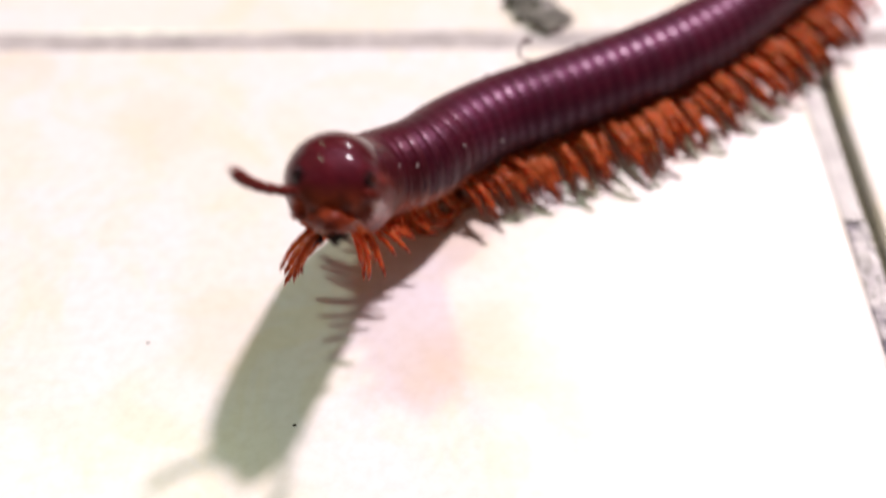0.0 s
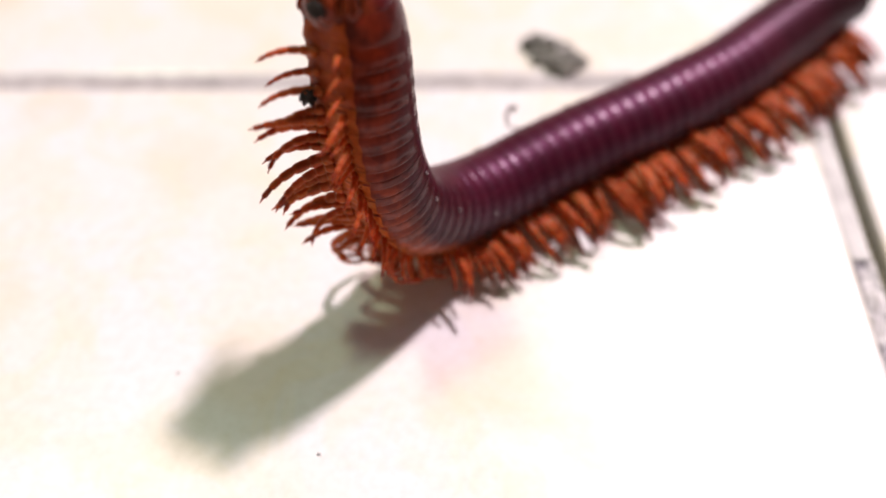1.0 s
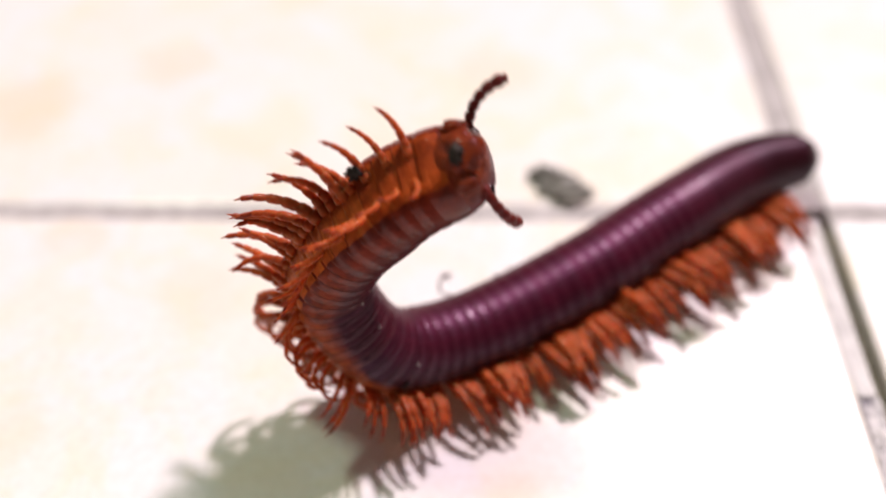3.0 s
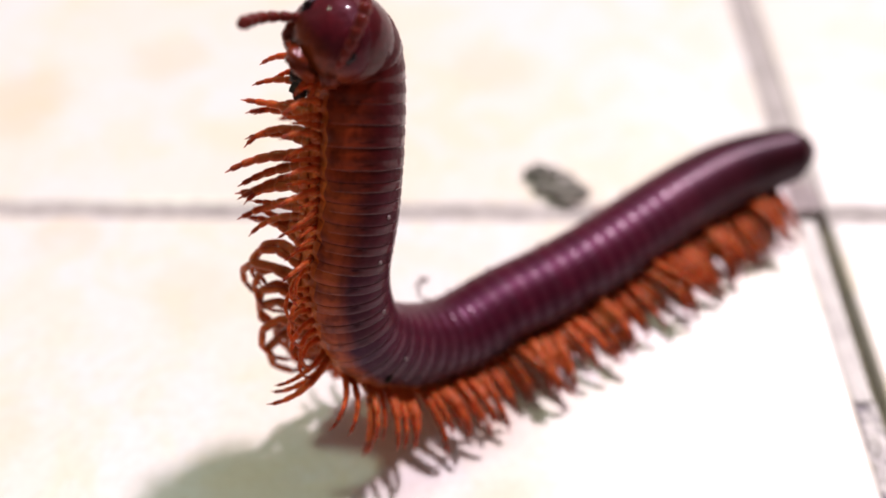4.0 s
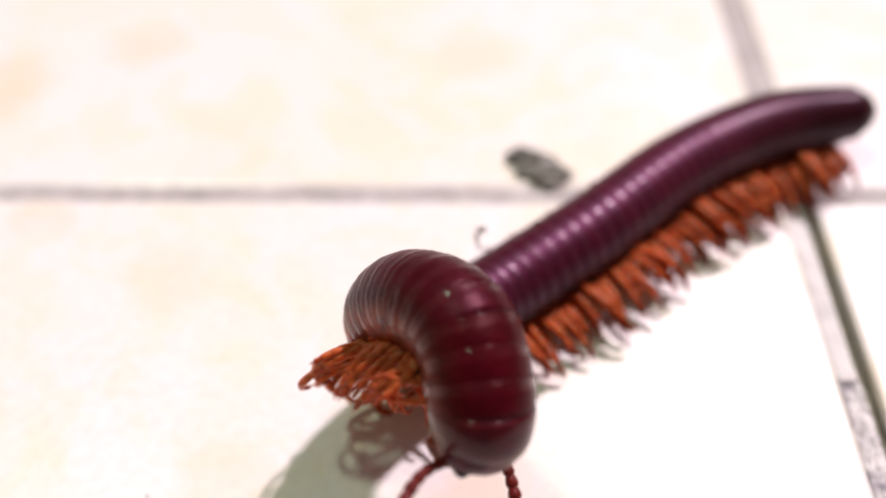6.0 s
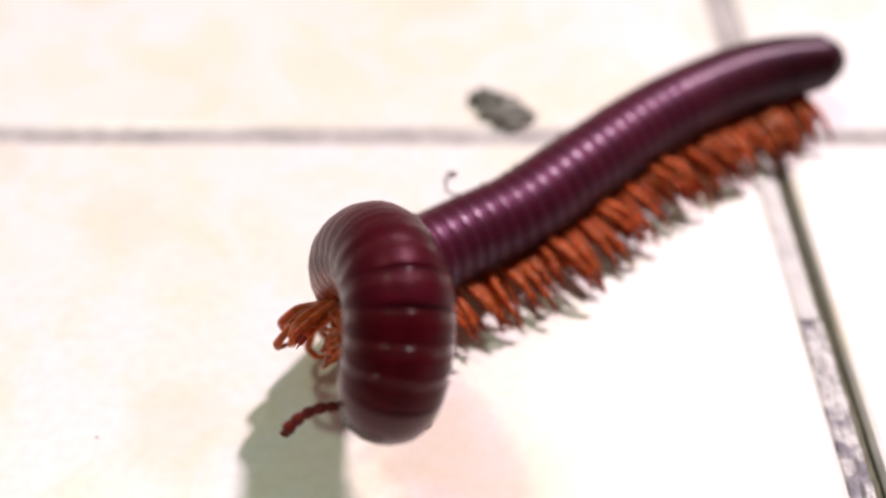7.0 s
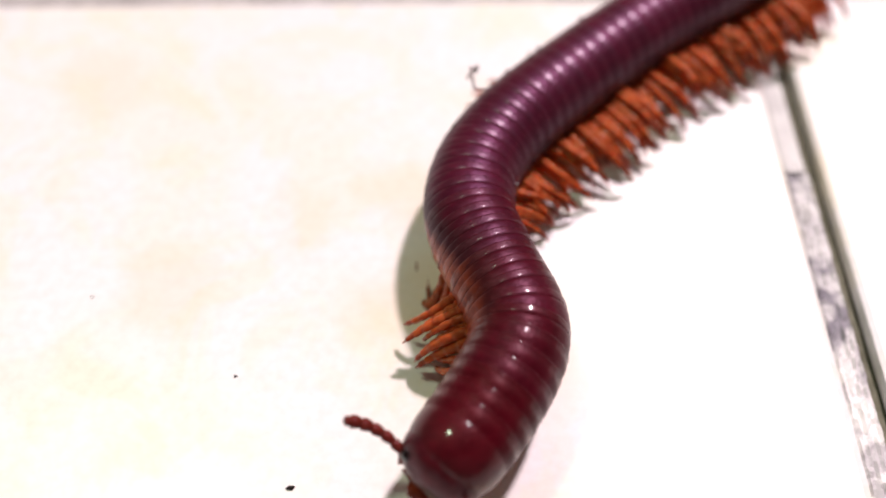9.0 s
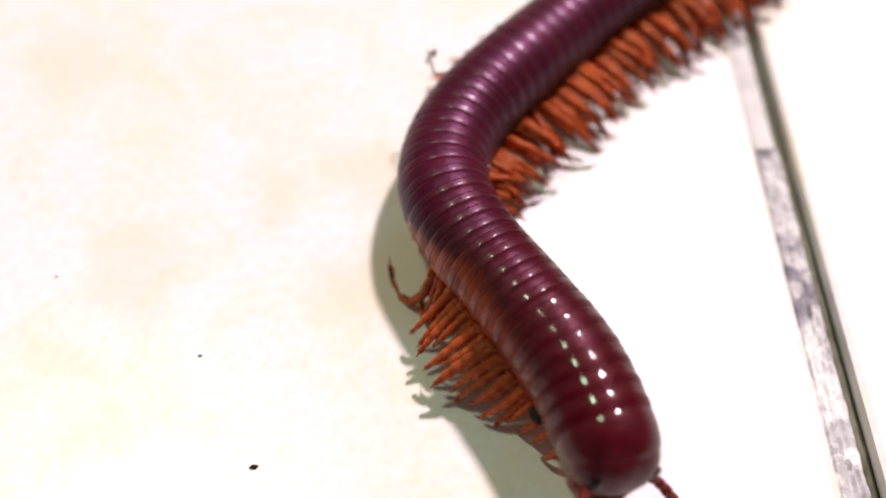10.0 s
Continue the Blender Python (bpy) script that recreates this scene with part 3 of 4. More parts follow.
def smooth_line(nodes, count=161):
    """A rounded line through the nodes, evenly spaced."""
    p = [nodes[0] * 2 - nodes[1], *nodes, nodes[-1] * 2 - nodes[-2]]
    fine = []
    for i in range(1, len(p) - 2):
        a, b, c, d = p[i - 1:i + 3]
        for k in range(10):
            s = k / 10
            fine.append(0.5 * (2 * b + (c - a) * s + (2 * a - 5 * b + 4 * c - d) * s * s + (3 * b - a - 3 * c + d) * s ** 3))
    fine.append(nodes[-1])
    arr = np.array(fine)
    for _ in range(6):
        arr[1:-1] = 0.25 * arr[:-2] + 0.5 * arr[1:-1] + 0.25 * arr[2:]
    run = np.concatenate([[0], np.cumsum(np.linalg.norm(np.diff(arr, axis=0), axis=1))])
    at = np.linspace(0, run[-1], count)
    return np.stack([np.interp(at, run, arr[:, k]) for k in range(3)], 1)


def frames_along(line, twist):
    """Frames carried along the line from the tail, back upwards at the tail."""
    out, up = [], Vector((0, 0, 1))
    n = len(line)
    for k in range(n):
        t = Vector(line[min(k + 2, n - 1)] - line[max(k - 2, 0)]).normalized()
        up = (up - up.dot(t) * t).normalized()
        begin = 0.64 if twist >= 0 else 0.615
        w = min(1.0, max(0.0, (k / (n - 1) - begin) / 0.16))
        w = w * w * (3 - 2 * w)
        if twist < 0:
            # the roll eases off again towards the head
            e = min(1.0, max(0.0, (k / (n - 1) - 0.76) / 0.2))
            w *= 1 - 0.75 * e * e * (3 - 2 * e)
        u = Matrix.Rotation(radians(twist) * w, 3, t) @ up
        x = t.cross(u)
        out.append((Vector(line[k]), x, t, u))
    return out


def pose_at(fr, s):
    """The pose at share s of the length from the tail."""
    k = min(max(s, 0.0), 1.0) * (len(fr) - 1)
    i = min(int(k), len(fr) - 2)
    q = k - i
    p, x, y, z = [a.lerp(b, q) for a, b in zip(fr[i], fr[i + 1])]
    y.normalize()
    z = (z - z.dot(y) * y).normalized()
    x = y.cross(z)
    return Matrix(((x.x, y.x, z.x, p.x), (x.y, y.y, z.y, p.y), (x.z, y.z, z.z, p.z), (0, 0, 0, 1)))


def between(a, b, q):
    """A line between two lines: the turns of its links are blended, so that it swings and does not shrink."""
    da, db = np.diff(a, axis=0), np.diff(b, axis=0)
    la, lb = np.linalg.norm(da, axis=1), np.linalg.norm(db, axis=1)
    ua, ub = da / la[:, None], db / lb[:, None]
    u = ua * (1 - q) + ub * q
    u /= np.maximum(np.linalg.norm(u, axis=1), 1e-6)[:, None]
    start = a[0] * (1 - q) + b[0] * q
    return np.vstack([start, start + np.cumsum(u * (la * (1 - q) + lb * q)[:, None], axis=0)])


# where the antennae point, in the head's own space
FEELER_WAYS = {
    -1: [(0, -0.26, 0.96, 0.12), (0.5, -0.24, 0.94, -0.26), (2, -0.44, 0.11, 0.89), (2.5, -0.55, 0.21, 0.81), (4, 0.33, 0.13, 0.93), (4.5, 0.75, -0.1, 0.65), (5, -0.24, 0.72, 0.65),
         (6.5, 0.0, 0.98, 0.19), (7, -0.56, 0.63, -0.54), (9, -0.6, 0.3, 0.3), (10, -0.7, 0.47, -0.53)],
    1: [(0, 0.86, 0.51, 0.11), (0.5, 0.16, 0.1, 0.98), (2, 0.65, 0.64, 0.41), (2.5, 0.52, 0.73, -0.45), (4, 0.2, 0.8, -0.5), (4.5, -0.2, 0.5, -0.85), (5, 0.59, 0.66, 0.46),
        (6.5, 0.96, 0.1, -0.19), (7, 0.82, 0.56, -0.05), (9, 0.99, 0.16, 0.03), (10, 0.52, 0.69, 0.49)],
}


def motions():
    crawl(0, (6.5, 10.8, 5.9), (0.9, 7.5, 5.9), (-4.0, 3.6, 5.9), (-8.9, -0.7, 5.9), (-13.7, -4.9, 5.9), (-18.3, -8.0, 5.9), (-23.1, -10.7, 5.9), (-28.0, -13.1, 5.9), (-33.0, -15.4, 5.9), (-38.7, -18.0, 5.9), (-43.5, -21.9, 6.8), (-46.7, -25.8, 8.1), (-51.2, -29.2, 9.7), (-52.5, -33.5, 13.4), (-52.8, -36.9, 18.5), (-52.5, -40.6, 23.2), twist=25)
    crawl(0.3, (6.5, 10.8, 5.9), (0.9, 7.5, 5.9), (-4.0, 3.6, 5.9), (-8.9, -0.7, 5.9), (-13.7, -4.9, 5.9), (-19.0, -8.2, 5.9), (-24.6, -11.1, 5.9), (-30.1, -13.7, 5.9), (-36.0, -16.1, 5.2), (-41.6, -18.5, 5.2), (-46.6, -22.9, 7.2), (-50.1, -26.7, 11.3), (-52.2, -29.0, 15.4), (-54.1, -31.3, 20.1), (-55.3, -34.8, 24.6), (-60.0, -37.8, 27.2), twist=50)
    crawl(0.5, (6.5, 10.8, 5.9), (0.9, 7.5, 5.9), (-4.0, 3.6, 5.9), (-8.9, -0.7, 5.9), (-13.7, -4.9, 5.9), (-18.4, -8.1, 5.9), (-23.3, -10.9, 5.9), (-28.3, -13.5, 5.9), (-33.4, -15.9, 5.9), (-39.1, -18.9, 5.9), (-43.4, -22.1, 6.8), (-47.1, -25.4, 7.6), (-50.6, -27.5, 9.4), (-53.3, -28.4, 13.6), (-54.9, -29.9, 19.6), (-55.4, -33.2, 26.2), twist=62)
    crawl(0.7, (6.5, 10.8, 5.9), (0.9, 7.5, 5.9), (-4.0, 3.6, 5.9), (-8.9, -0.7, 5.9), (-13.7, -4.9, 5.9), (-19.0, -8.2, 5.9), (-24.5, -11.1, 5.9), (-30.0, -13.8, 5.9), (-35.6, -16.4, 5.1), (-40.8, -19.7, 5.3), (-46.2, -24.5, 6.4), (-50.7, -28.2, 10.2), (-51.8, -29.4, 16.1), (-51.9, -30.1, 21.7), (-51.7, -31.2, 27.1), (-51.6, -32.7, 32.5), twist=40)
    crawl(1, (6.5, 10.8, 5.9), (0.9, 7.5, 5.9), (-4.0, 3.6, 5.9), (-8.9, -0.7, 5.9), (-13.7, -4.9, 5.9), (-19.2, -8.6, 5.9), (-24.8, -12.1, 5.9), (-30.5, -15.4, 5.9), (-36.1, -18.9, 5.9), (-41.4, -22.5, 5.9), (-46.1, -26.4, 7.8), (-49.7, -29.9, 11.7), (-51.7, -30.6, 17.7), (-52.6, -29.6, 24.0), (-52.9, -27.6, 30.0), (-53.8, -25.1, 35.8), twist=15)
    crawl(1.5, (6.5, 10.8, 5.9), (0.9, 7.5, 5.9), (-4.0, 3.6, 5.9), (-8.9, -0.7, 5.9), (-13.7, -4.9, 5.9), (-18.7, -8.9, 5.9), (-24.1, -12.4, 5.9), (-29.8, -15.3, 5.9), (-35.7, -17.8, 5.9), (-40.6, -21.5, 7.6), (-45.0, -25.1, 10.7), (-49.0, -26.6, 15.3), (-50.9, -25.4, 21.4), (-51.4, -23.5, 27.4), (-50.9, -21.4, 33.5), (-50.5, -19.4, 39.5), twist=15)
    crawl(2, (3.3, 10.1, 5.9), (-2.1, 6.7, 5.9), (-7.0, 2.6, 5.9), (-11.6, -1.6, 5.9), (-16.2, -5.8, 5.9), (-21.1, -9.8, 5.9), (-26.4, -13.6, 5.9), (-32.0, -16.7, 5.8), (-38.1, -18.7, 6.0), (-42.8, -22.6, 7.8), (-47.1, -26.7, 10.4), (-52.2, -28.8, 13.8), (-54.6, -27.7, 19.6), (-54.8, -25.4, 25.6), (-54.5, -23.5, 31.7), (-54.5, -25.0, 37.6), twist=30)
    crawl(2.3, (0.5, 7.3, 5.4), (-3.1, 4.6, 6.1), (-8.1, 1.7, 6.4), (-13.2, -1.5, 6.8), (-18.2, -5.4, 7.0), (-23.9, -9.4, 6.7), (-29.2, -13.4, 6.6), (-34.3, -16.9, 6.2), (-40.0, -20.2, 5.5), (-46.4, -23.8, 6.0), (-52.9, -26.8, 8.9), (-57.3, -25.2, 15.4), (-56.6, -24.0, 21.4), (-55.1, -22.1, 25.8), (-53.3, -20.6, 30.0), (-52.1, -23.7, 34.8), twist=38)
    crawl(2.5, (-0.2, 6.0, 5.7), (-4.3, 3.0, 5.9), (-8.9, 0.1, 5.9), (-13.7, -3.3, 5.9), (-18.4, -7.2, 5.9), (-23.3, -11.1, 5.9), (-28.4, -14.7, 5.9), (-33.8, -17.7, 5.9), (-39.4, -20.5, 5.9), (-44.9, -23.5, 5.9), (-49.2, -27.0, 8.6), (-53.6, -29.5, 12.2), (-56.3, -29.0, 17.7), (-55.2, -25.8, 22.9), (-52.8, -22.8, 27.8), (-51.5, -24.4, 33.4), twist=35)
    crawl(2.7, (-2.4, 4.4, 5.4), (-3.8, 3.1, 6.4), (-8.3, 1.2, 6.8), (-13.2, -1.9, 6.9), (-18.2, -5.9, 7.2), (-23.9, -9.9, 6.7), (-29.0, -13.8, 6.4), (-34.2, -17.3, 6.1), (-39.8, -20.7, 5.7), (-46.3, -24.6, 6.1), (-53.0, -28.5, 9.6), (-57.8, -27.4, 17.1), (-55.1, -27.9, 23.1), (-52.1, -28.3, 25.9), (-48.7, -28.2, 28.3), (-41.3, -27.5, 30.1), twist=6)
    crawl(3.8, (-0.9, 5.0, 6.4), (-7.7, 3.0, 6.4), (-13.8, 0.2, 6.6), (-19.5, -3.8, 6.5), (-25.1, -8.5, 6.2), (-30.1, -13.1, 5.9), (-35.6, -17.1, 5.5), (-41.1, -20.8, 5.2), (-47.2, -24.0, 5.5), (-53.6, -26.6, 8.6), (-55.2, -26.4, 16.3), (-54.6, -25.6, 22.3), (-53.6, -24.1, 27.3), (-52.9, -21.4, 31.9), (-52.4, -19.4, 36.8), (-52.4, -20.1, 43.9), twist=7)
    crawl(4, (-1.3, 5.6, 6.0), (-7.6, 3.2, 5.9), (-13.6, 0.1, 5.9), (-19.1, -3.8, 5.9), (-24.3, -8.1, 5.9), (-29.4, -12.4, 5.9), (-34.7, -16.2, 5.9), (-40.3, -19.7, 5.9), (-45.5, -23.6, 6.0), (-50.1, -27.1, 9.2), (-53.8, -29.2, 14.2), (-55.0, -27.8, 20.5), (-54.0, -24.9, 26.2), (-53.5, -21.4, 31.7), (-53.5, -17.3, 37.8), (-55.6, -21.8, 42.5), twist=0)
    crawl(4.5, (1.3, 7.4, 6.0), (-5.7, 4.9, 6.0), (-12.2, 1.5, 5.9), (-18.0, -2.4, 5.9), (-23.4, -6.7, 5.9), (-28.0, -11.5, 5.9), (-32.7, -16.0, 5.9), (-37.9, -20.1, 5.8), (-43.6, -23.3, 6.0), (-48.5, -26.8, 8.6), (-52.5, -28.7, 13.4), (-52.6, -26.9, 19.6), (-50.2, -23.7, 24.7), (-49.0, -20.1, 30.0), (-48.8, -16.2, 36.0), (-51.9, -21.2, 40.0), twist=0)
    crawl(4.8, (3.1, 5.5, 7.0), (-6.7, 4.4, 6.1), (-14.2, 1.2, 6.5), (-20.2, -3.3, 6.7), (-25.6, -8.3, 6.1), (-30.4, -13.3, 6.0), (-35.6, -17.9, 5.8), (-40.8, -21.9, 5.8), (-46.9, -25.2, 5.3), (-53.1, -26.5, 7.9), (-52.2, -26.7, 14.8), (-50.1, -27.3, 20.1), (-47.3, -25.8, 23.8), (-43.9, -20.0, 26.5), (-43.2, -16.2, 30.5), (-46.2, -19.2, 35.0), twist=0)
    crawl(5, (3.8, 7.8, 6.0), (-1.9, 6.2, 5.8), (-7.3, 3.6, 5.8), (-13.0, 0.4, 5.9), (-18.5, -3.5, 5.9), (-23.5, -7.9, 5.9), (-28.0, -12.4, 5.9), (-32.6, -16.9, 5.9), (-37.5, -20.9, 5.9), (-42.1, -25.0, 7.4), (-46.8, -28.9, 9.4), (-52.0, -30.9, 12.3), (-49.9, -27.5, 17.0), (-46.2, -23.6, 20.5), (-43.4, -20.5, 24.9), (-44.8, -23.8, 29.7), twist=19)
    crawl(5.2, (6.0, 9.0, 5.5), (-0.5, 8.1, 5.7), (-7.3, 6.1, 5.8), (-13.3, 2.7, 6.1), (-19.1, -1.9, 6.1), (-24.4, -7.1, 5.9), (-29.1, -12.1, 6.0), (-34.0, -17.2, 5.8), (-38.9, -21.6, 6.0), (-44.2, -25.4, 5.7), (-50.5, -28.5, 6.1), (-55.0, -28.6, 10.5), (-53.6, -28.6, 16.9), (-50.0, -29.7, 22.3), (-46.2, -32.8, 26.6), (-44.2, -38.1, 29.8), twist=21)
    crawl(6.3, (10.4, 9.9, 5.7), (2.9, 8.3, 5.5), (-4.2, 5.7, 5.9), (-10.9, 2.2, 5.9), (-16.8, -2.0, 6.1), (-22.2, -6.8, 6.1), (-27.3, -11.5, 6.1), (-33.0, -16.0, 6.0), (-38.5, -20.5, 5.9), (-42.2, -24.6, 7.5), (-46.8, -29.2, 9.7), (-46.8, -31.0, 16.1), (-44.1, -34.3, 21.2), (-40.5, -39.6, 23.1), (-39.7, -44.9, 19.7), (-40.5, -46.2, 13.8), twist=52)
    crawl(6.5, (8.9, 8.7, 6.1), (1.6, 7.4, 6.0), (-5.0, 4.5, 5.9), (-11.0, 0.8, 5.9), (-16.7, -3.4, 5.9), (-21.8, -7.9, 5.9), (-26.7, -12.5, 5.9), (-31.7, -16.8, 5.8), (-37.3, -20.4, 6.0), (-42.1, -24.8, 7.2), (-46.9, -28.9, 9.5), (-46.8, -31.0, 15.7), (-44.2, -34.2, 20.8), (-41.3, -39.6, 22.4), (-41.2, -44.1, 18.7), (-42.9, -45.6, 13.0), twist=52)
    crawl(7, (9.0, 7.4, 6.1), (1.8, 5.7, 6.0), (-4.9, 3.2, 5.9), (-11.0, -0.3, 5.9), (-16.7, -4.3, 5.9), (-22.0, -8.9, 5.9), (-26.9, -13.3, 5.9), (-31.9, -17.7, 5.8), (-37.4, -21.3, 6.0), (-42.5, -25.4, 7.0), (-47.0, -29.7, 9.3), (-47.0, -32.0, 15.4), (-44.7, -35.4, 20.4), (-43.0, -41.2, 21.9), (-43.3, -45.6, 18.1), (-45.1, -47.1, 12.4), twist=52)
    crawl(7.3, (10.3, 8.4, 5.6), (3.4, 6.7, 5.5), (-3.3, 3.7, 6.0), (-9.4, -0.2, 6.0), (-15.3, -4.5, 6.0), (-20.4, -8.9, 6.0), (-25.5, -13.5, 6.0), (-31.0, -17.6, 5.9), (-36.2, -21.2, 6.0), (-42.4, -25.3, 7.0), (-46.3, -29.4, 10.0), (-46.2, -32.9, 15.5), (-44.8, -36.5, 20.7), (-42.7, -41.9, 22.7), (-43.0, -46.2, 18.8), (-44.0, -47.7, 12.8), twist=46)
    crawl(7.5, (9.2, 5.3, 6.0), (2.3, 3.8, 6.0), (-4.1, 1.5, 5.9), (-10.2, -1.7, 5.9), (-15.9, -5.5, 5.9), (-21.0, -9.9, 5.9), (-25.9, -14.2, 5.9), (-30.9, -18.5, 5.9), (-36.1, -22.4, 6.0), (-41.1, -26.6, 7.1), (-44.2, -32.1, 8.5), (-42.7, -37.2, 12.3), (-40.4, -42.4, 15.4), (-39.6, -48.0, 16.4), (-40.6, -50.9, 11.6), (-41.8, -52.6, 5.9), twist=10)
    crawl(7.7, (10.3, 2.5, 5.8), (3.0, 1.6, 5.2), (-3.2, -0.7, 5.7), (-8.8, -3.7, 6.0), (-14.1, -7.2, 5.8), (-18.6, -11.1, 6.0), (-22.8, -14.9, 6.1), (-27.5, -18.6, 5.9), (-31.7, -22.5, 6.0), (-35.6, -26.6, 6.1), (-38.8, -31.6, 6.1), (-38.5, -38.0, 6.0), (-36.2, -43.9, 7.0), (-35.0, -49.6, 6.6), (-36.0, -55.9, 7.6), (-37.4, -60.8, 11.3), twist=-38)
    crawl(8, (9.1, 1.6, 5.5), (2.7, 1.4, 5.4), (-3.7, 0.0, 5.7), (-8.6, -3.0, 6.2), (-14.3, -6.2, 5.8), (-18.8, -10.0, 6.0), (-23.0, -13.9, 6.2), (-27.7, -18.0, 6.0), (-32.1, -22.1, 5.8), (-36.0, -26.5, 6.0), (-38.5, -31.8, 6.0), (-38.0, -38.2, 6.5), (-35.6, -45.4, 7.3), (-36.4, -51.3, 7.8), (-38.2, -57.0, 8.6), (-40.7, -63.5, 9.0), twist=-46)
    crawl(8.2, (8.5, 2.9, 5.3), (2.6, 2.0, 5.6), (-3.6, 0.5, 5.9), (-8.9, -2.5, 6.0), (-14.2, -6.1, 5.9), (-18.8, -9.8, 6.1), (-23.4, -13.7, 5.9), (-27.6, -17.7, 6.1), (-32.0, -21.7, 5.9), (-35.8, -26.3, 6.0), (-38.3, -31.6, 6.0), (-38.5, -37.4, 6.1), (-36.1, -43.7, 6.2), (-35.7, -50.0, 6.8), (-38.1, -56.2, 7.0), (-41.4, -62.3, 7.5), twist=-50)
    crawl(8.5, (8.9, 2.8, 5.4), (2.9, 1.7, 5.6), (-3.1, -0.4, 5.9), (-8.6, -3.6, 6.1), (-14.0, -7.1, 5.8), (-18.7, -10.8, 6.0), (-23.4, -14.5, 5.8), (-27.5, -18.4, 6.0), (-31.6, -22.3, 6.0), (-35.2, -26.6, 5.9), (-37.5, -31.7, 5.9), (-37.6, -37.1, 6.2), (-35.4, -42.8, 6.5), (-34.6, -49.2, 6.8), (-37.2, -55.8, 7.2), (-41.7, -62.8, 7.2), twist=-54)
    crawl(9, (8.6, 3.4, 5.5), (2.5, 1.1, 5.4), (-2.9, -2.2, 5.9), (-8.1, -5.8, 6.1), (-13.5, -9.3, 5.8), (-18.3, -13.0, 5.8), (-22.7, -16.7, 5.8), (-26.8, -20.4, 5.8), (-30.4, -23.9, 5.9), (-33.7, -27.9, 5.8), (-35.7, -32.2, 6.0), (-36.1, -37.1, 6.4), (-34.2, -43.0, 6.7), (-32.3, -49.5, 7.1), (-36.0, -56.7, 7.0), (-40.9, -62.8, 7.2), twist=-56)
    crawl(9.3, (8.7, 3.3, 5.7), (2.3, 1.2, 5.3), (-3.2, -2.1, 5.9), (-8.4, -5.7, 6.1), (-13.7, -9.3, 5.8), (-18.6, -13.0, 5.8), (-22.9, -16.6, 5.8), (-27.0, -20.2, 5.8), (-30.5, -24.0, 6.0), (-33.5, -28.1, 5.8), (-35.7, -32.4, 6.0), (-35.7, -37.2, 6.4), (-33.6, -42.7, 6.8), (-31.4, -49.6, 7.0), (-33.8, -57.3, 7.0), (-36.5, -64.1, 7.2), twist=-58)
    crawl(9.5, (8.4, 3.8, 5.5), (2.5, 1.4, 5.6), (-3.4, -1.7, 5.8), (-8.7, -5.3, 6.1), (-14.1, -9.0, 5.8), (-18.9, -12.9, 5.8), (-23.2, -16.7, 5.8), (-27.3, -20.3, 5.8), (-30.7, -24.1, 6.0), (-33.7, -28.2, 5.8), (-35.9, -32.5, 6.0), (-35.9, -37.4, 6.4), (-33.4, -43.1, 6.7), (-31.3, -49.7, 7.0), (-32.4, -57.6, 6.8), (-33.9, -64.7, 7.3), twist=-58)
    crawl(9.8, (8.0, 3.8, 5.5), (2.1, 1.5, 5.6), (-3.8, -1.7, 5.8), (-8.9, -5.3, 6.1), (-14.4, -9.0, 5.8), (-19.2, -12.9, 5.7), (-23.4, -16.8, 5.6), (-26.9, -20.4, 6.0), (-30.4, -24.1, 6.0), (-33.5, -28.1, 5.8), (-35.4, -32.6, 6.0), (-35.5, -37.5, 6.4), (-33.1, -43.2, 6.5), (-30.0, -48.9, 7.1), (-27.6, -56.9, 7.1), (-26.5, -64.7, 7.2), twist=-58)
    crawl(10, (7.6, 5.8, 5.5), (1.6, 3.3, 5.5), (-4.0, -0.1, 5.8), (-8.9, -4.1, 6.1), (-14.4, -7.9, 5.9), (-19.2, -11.9, 5.8), (-23.5, -16.1, 5.6), (-27.0, -20.0, 6.0), (-30.5, -23.8, 6.0), (-33.5, -27.9, 5.8), (-35.2, -32.6, 5.9), (-35.1, -37.3, 6.5), (-32.6, -42.8, 6.5), (-29.1, -48.3, 7.0), (-24.9, -55.5, 7.3), (-22.1, -65.3, 7.1), twist=-58)
    lines = [(t, smooth_line(nodes), twist) for t, nodes, twist in POSES]
    rows = []
    for (t0, a, w0), (t1, b, w1) in zip(lines, lines[1:]):
        rows.append((t0, a, w0))
        steps = max(1, round((t1 - t0) / 0.2))
        for k in range(1, steps):
            q = k / steps
            if t1 - t0 > 0.8:
                q = q * q * (3 - 2 * q)
            rows.append((t0 + (t1 - t0) * k / steps, between(a, b, q), w0 + (w1 - w0) * q))
    rows.append(lines[-1])
    framed = [(t, frames_along(line, w)) for t, line, w in rows]
    for i, ring in enumerate(RING_OBS):
        s = 1 - (HEAD_LENGTH + PITCH * (i + 0.75)) / SPAN
        walk(ring, [(t, pose_at(fr, s)) for t, fr in framed])
    walk(HEAD_OB, [(t, pose_at(fr, 1 - HEAD_LENGTH / SPAN)) for t, fr in framed])
    walk(TAIL_OB, [(t, pose_at(fr, 3.7 * MM / SPAN)) for t, fr in framed])
    beats = [0.25 * k for k in range(41)]
    quick = [0.1 * k for k in range(101)]
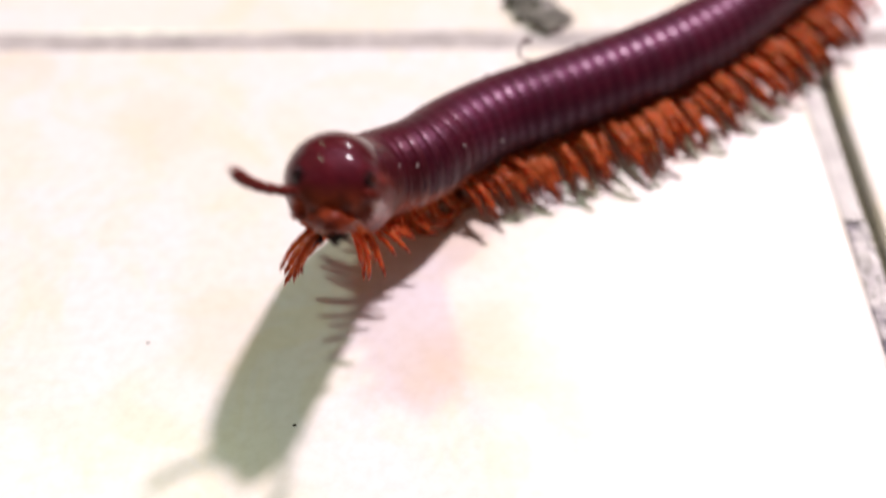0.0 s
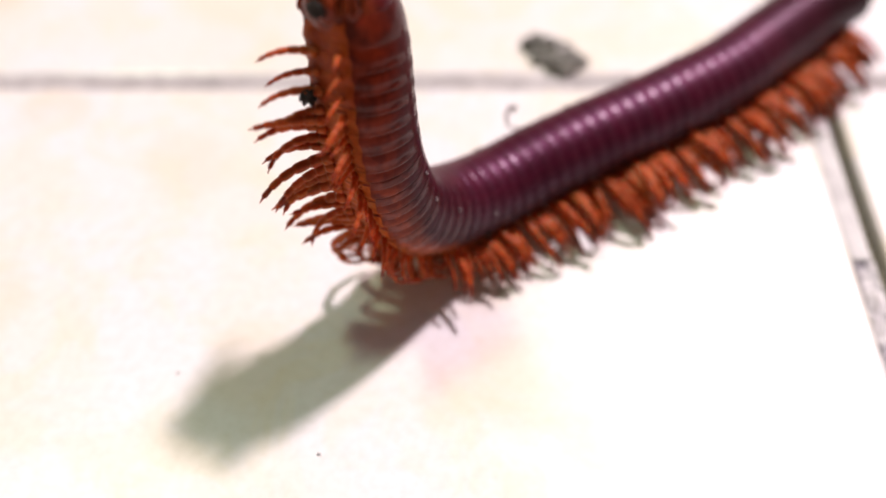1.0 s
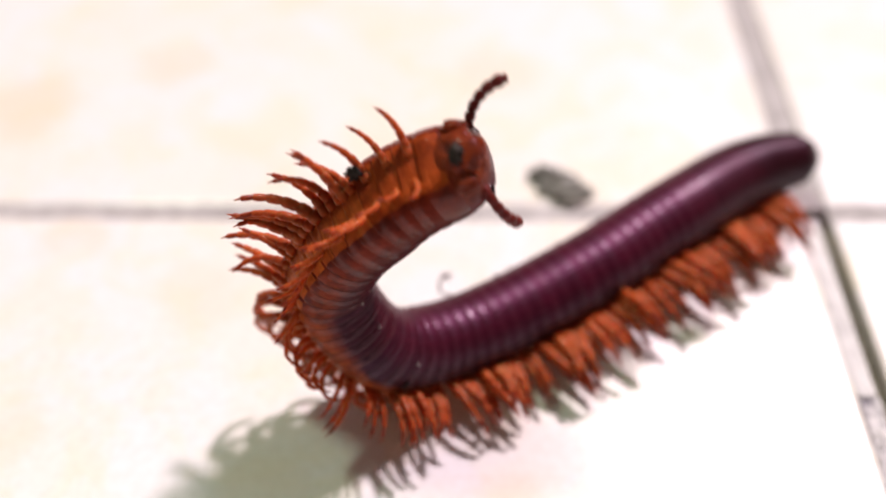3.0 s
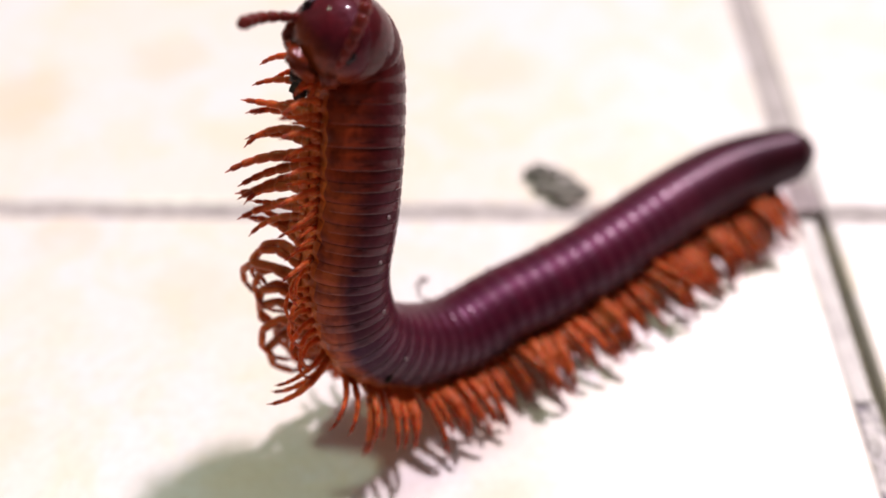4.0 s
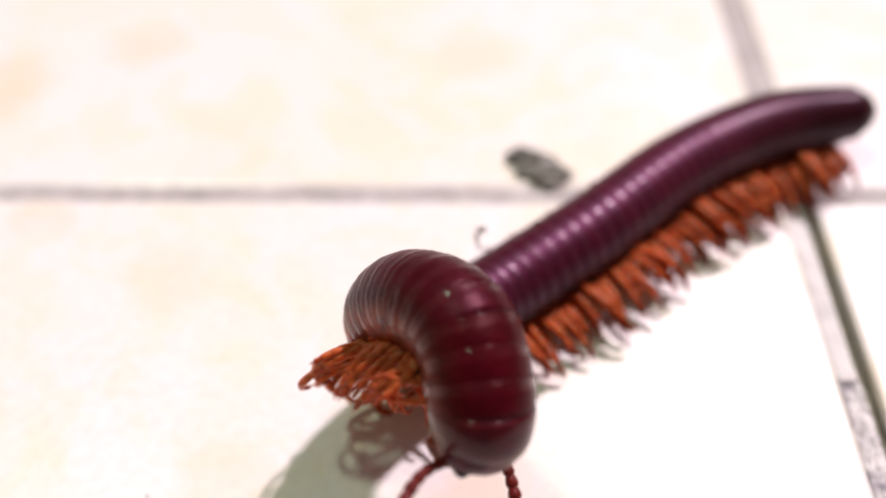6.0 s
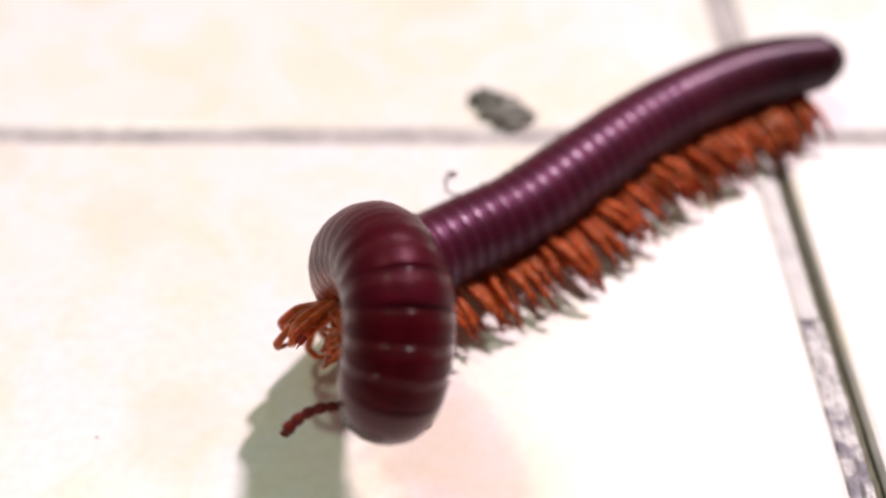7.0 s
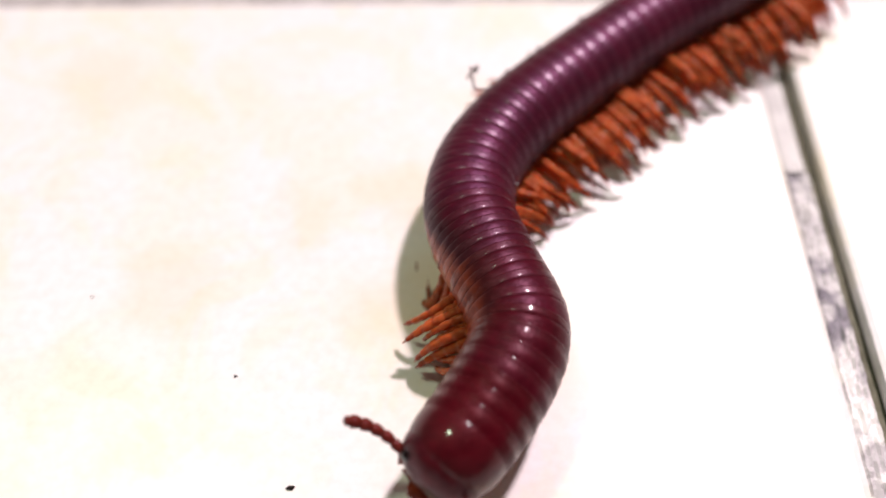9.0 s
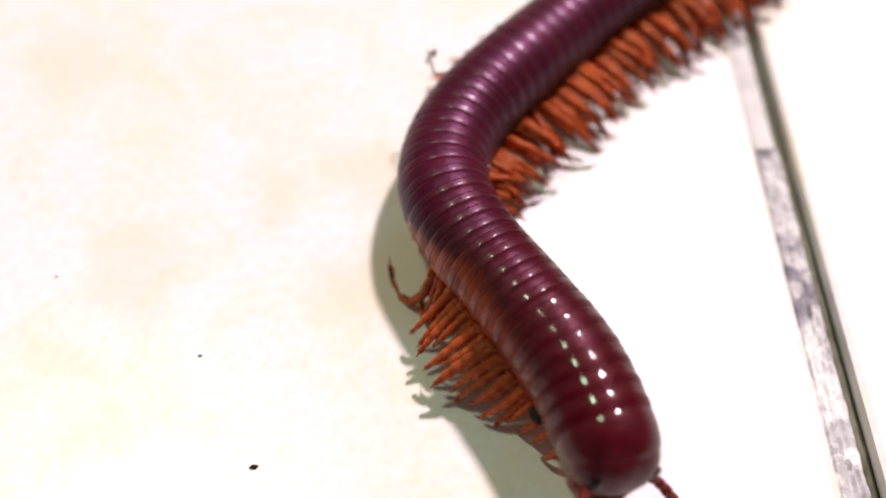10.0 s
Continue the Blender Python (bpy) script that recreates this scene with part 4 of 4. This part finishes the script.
    ts = [t for t, _ in framed]
    for leg, i, side, hip, j1, j2, ground in LEG_OBS:
        s = 1 - (HEAD_LENGTH + PITCH * (i + 0.25)) / SPAN
        scale = leg.scale.copy()
        leg_rows = []
        for t in (beats if i < 15 else quick):
            k = min(range(len(ts)), key=lambda n: abs(ts[n] - t))
            m = pose_at(framed[k][1], s)
            lift = min(1.0, max(0.0, (m.translation.z / MM - 6.5) / 7.0))
            free = min(1.0, 2.0 * lift)
            phase = 2 * math.pi * (i / 9.5 - t * (0.55 + 0.5 * lift)) + (0.5 if side > 0 else 0)
            wave = math.sin(phase)
            swing = (12 * wave if i < 15 else 7 * math.sin(2 * math.pi * (i / 5.2 - 1.9 * t))) + (18 if i < 15 else 7) * j1 - (18 if i < 16 else 0) * (1 - lift)
            if i < 16 and side < 0:
                swing += (-10 if i < 8 else 24) * (1 - lift)
            raise_by = (ground + (9 if i < 15 else 5) * max(0.0, math.cos(phase)) + 9 * j2 ** 3) * (1 - lift) + lift * (-12 + 22 * (j2 - 0.5) + 9 * math.cos(phase))
            if side < 0 and i < 17:
                raise_by -= 40 * lift
            if side > 0 and i < 20:
                raise_by -= 24 * lift
            if i >= 15 and side < 0:
                # walking legs reach out in bunches, wave after wave
                raise_by += (9 if i > 25 else 4) * max(0.0, math.cos(2 * math.pi * (i / 5.2 - 1.9 * t))) * (1 - lift)
            if i >= 24 and side > 0:
                raise_by = ground * (1 - lift) - 12 * lift
            if i < 24 and side > 0:
                raise_by -= 84 * (1 - free)
                swing -= 4 * (1 - free)
            leg_rows.append((t, Matrix.Translation(hip) @ Matrix.Rotation(radians(side * swing), 4, "Z") @ Matrix.Rotation(radians(-side * raise_by), 4, "Y")))
        walk(leg, leg_rows)
        leg.scale = scale
    for a, side in FEELERS:
        base = a.location.copy()
        rows = []
        for t, *way in FEELER_WAYS[side]:
            rows.append((t, Matrix.Translation(base) @ Vector((0, 1, 0)).rotation_difference(Vector(way)).to_matrix().to_4x4()))
        walk(a, rows)


motions()
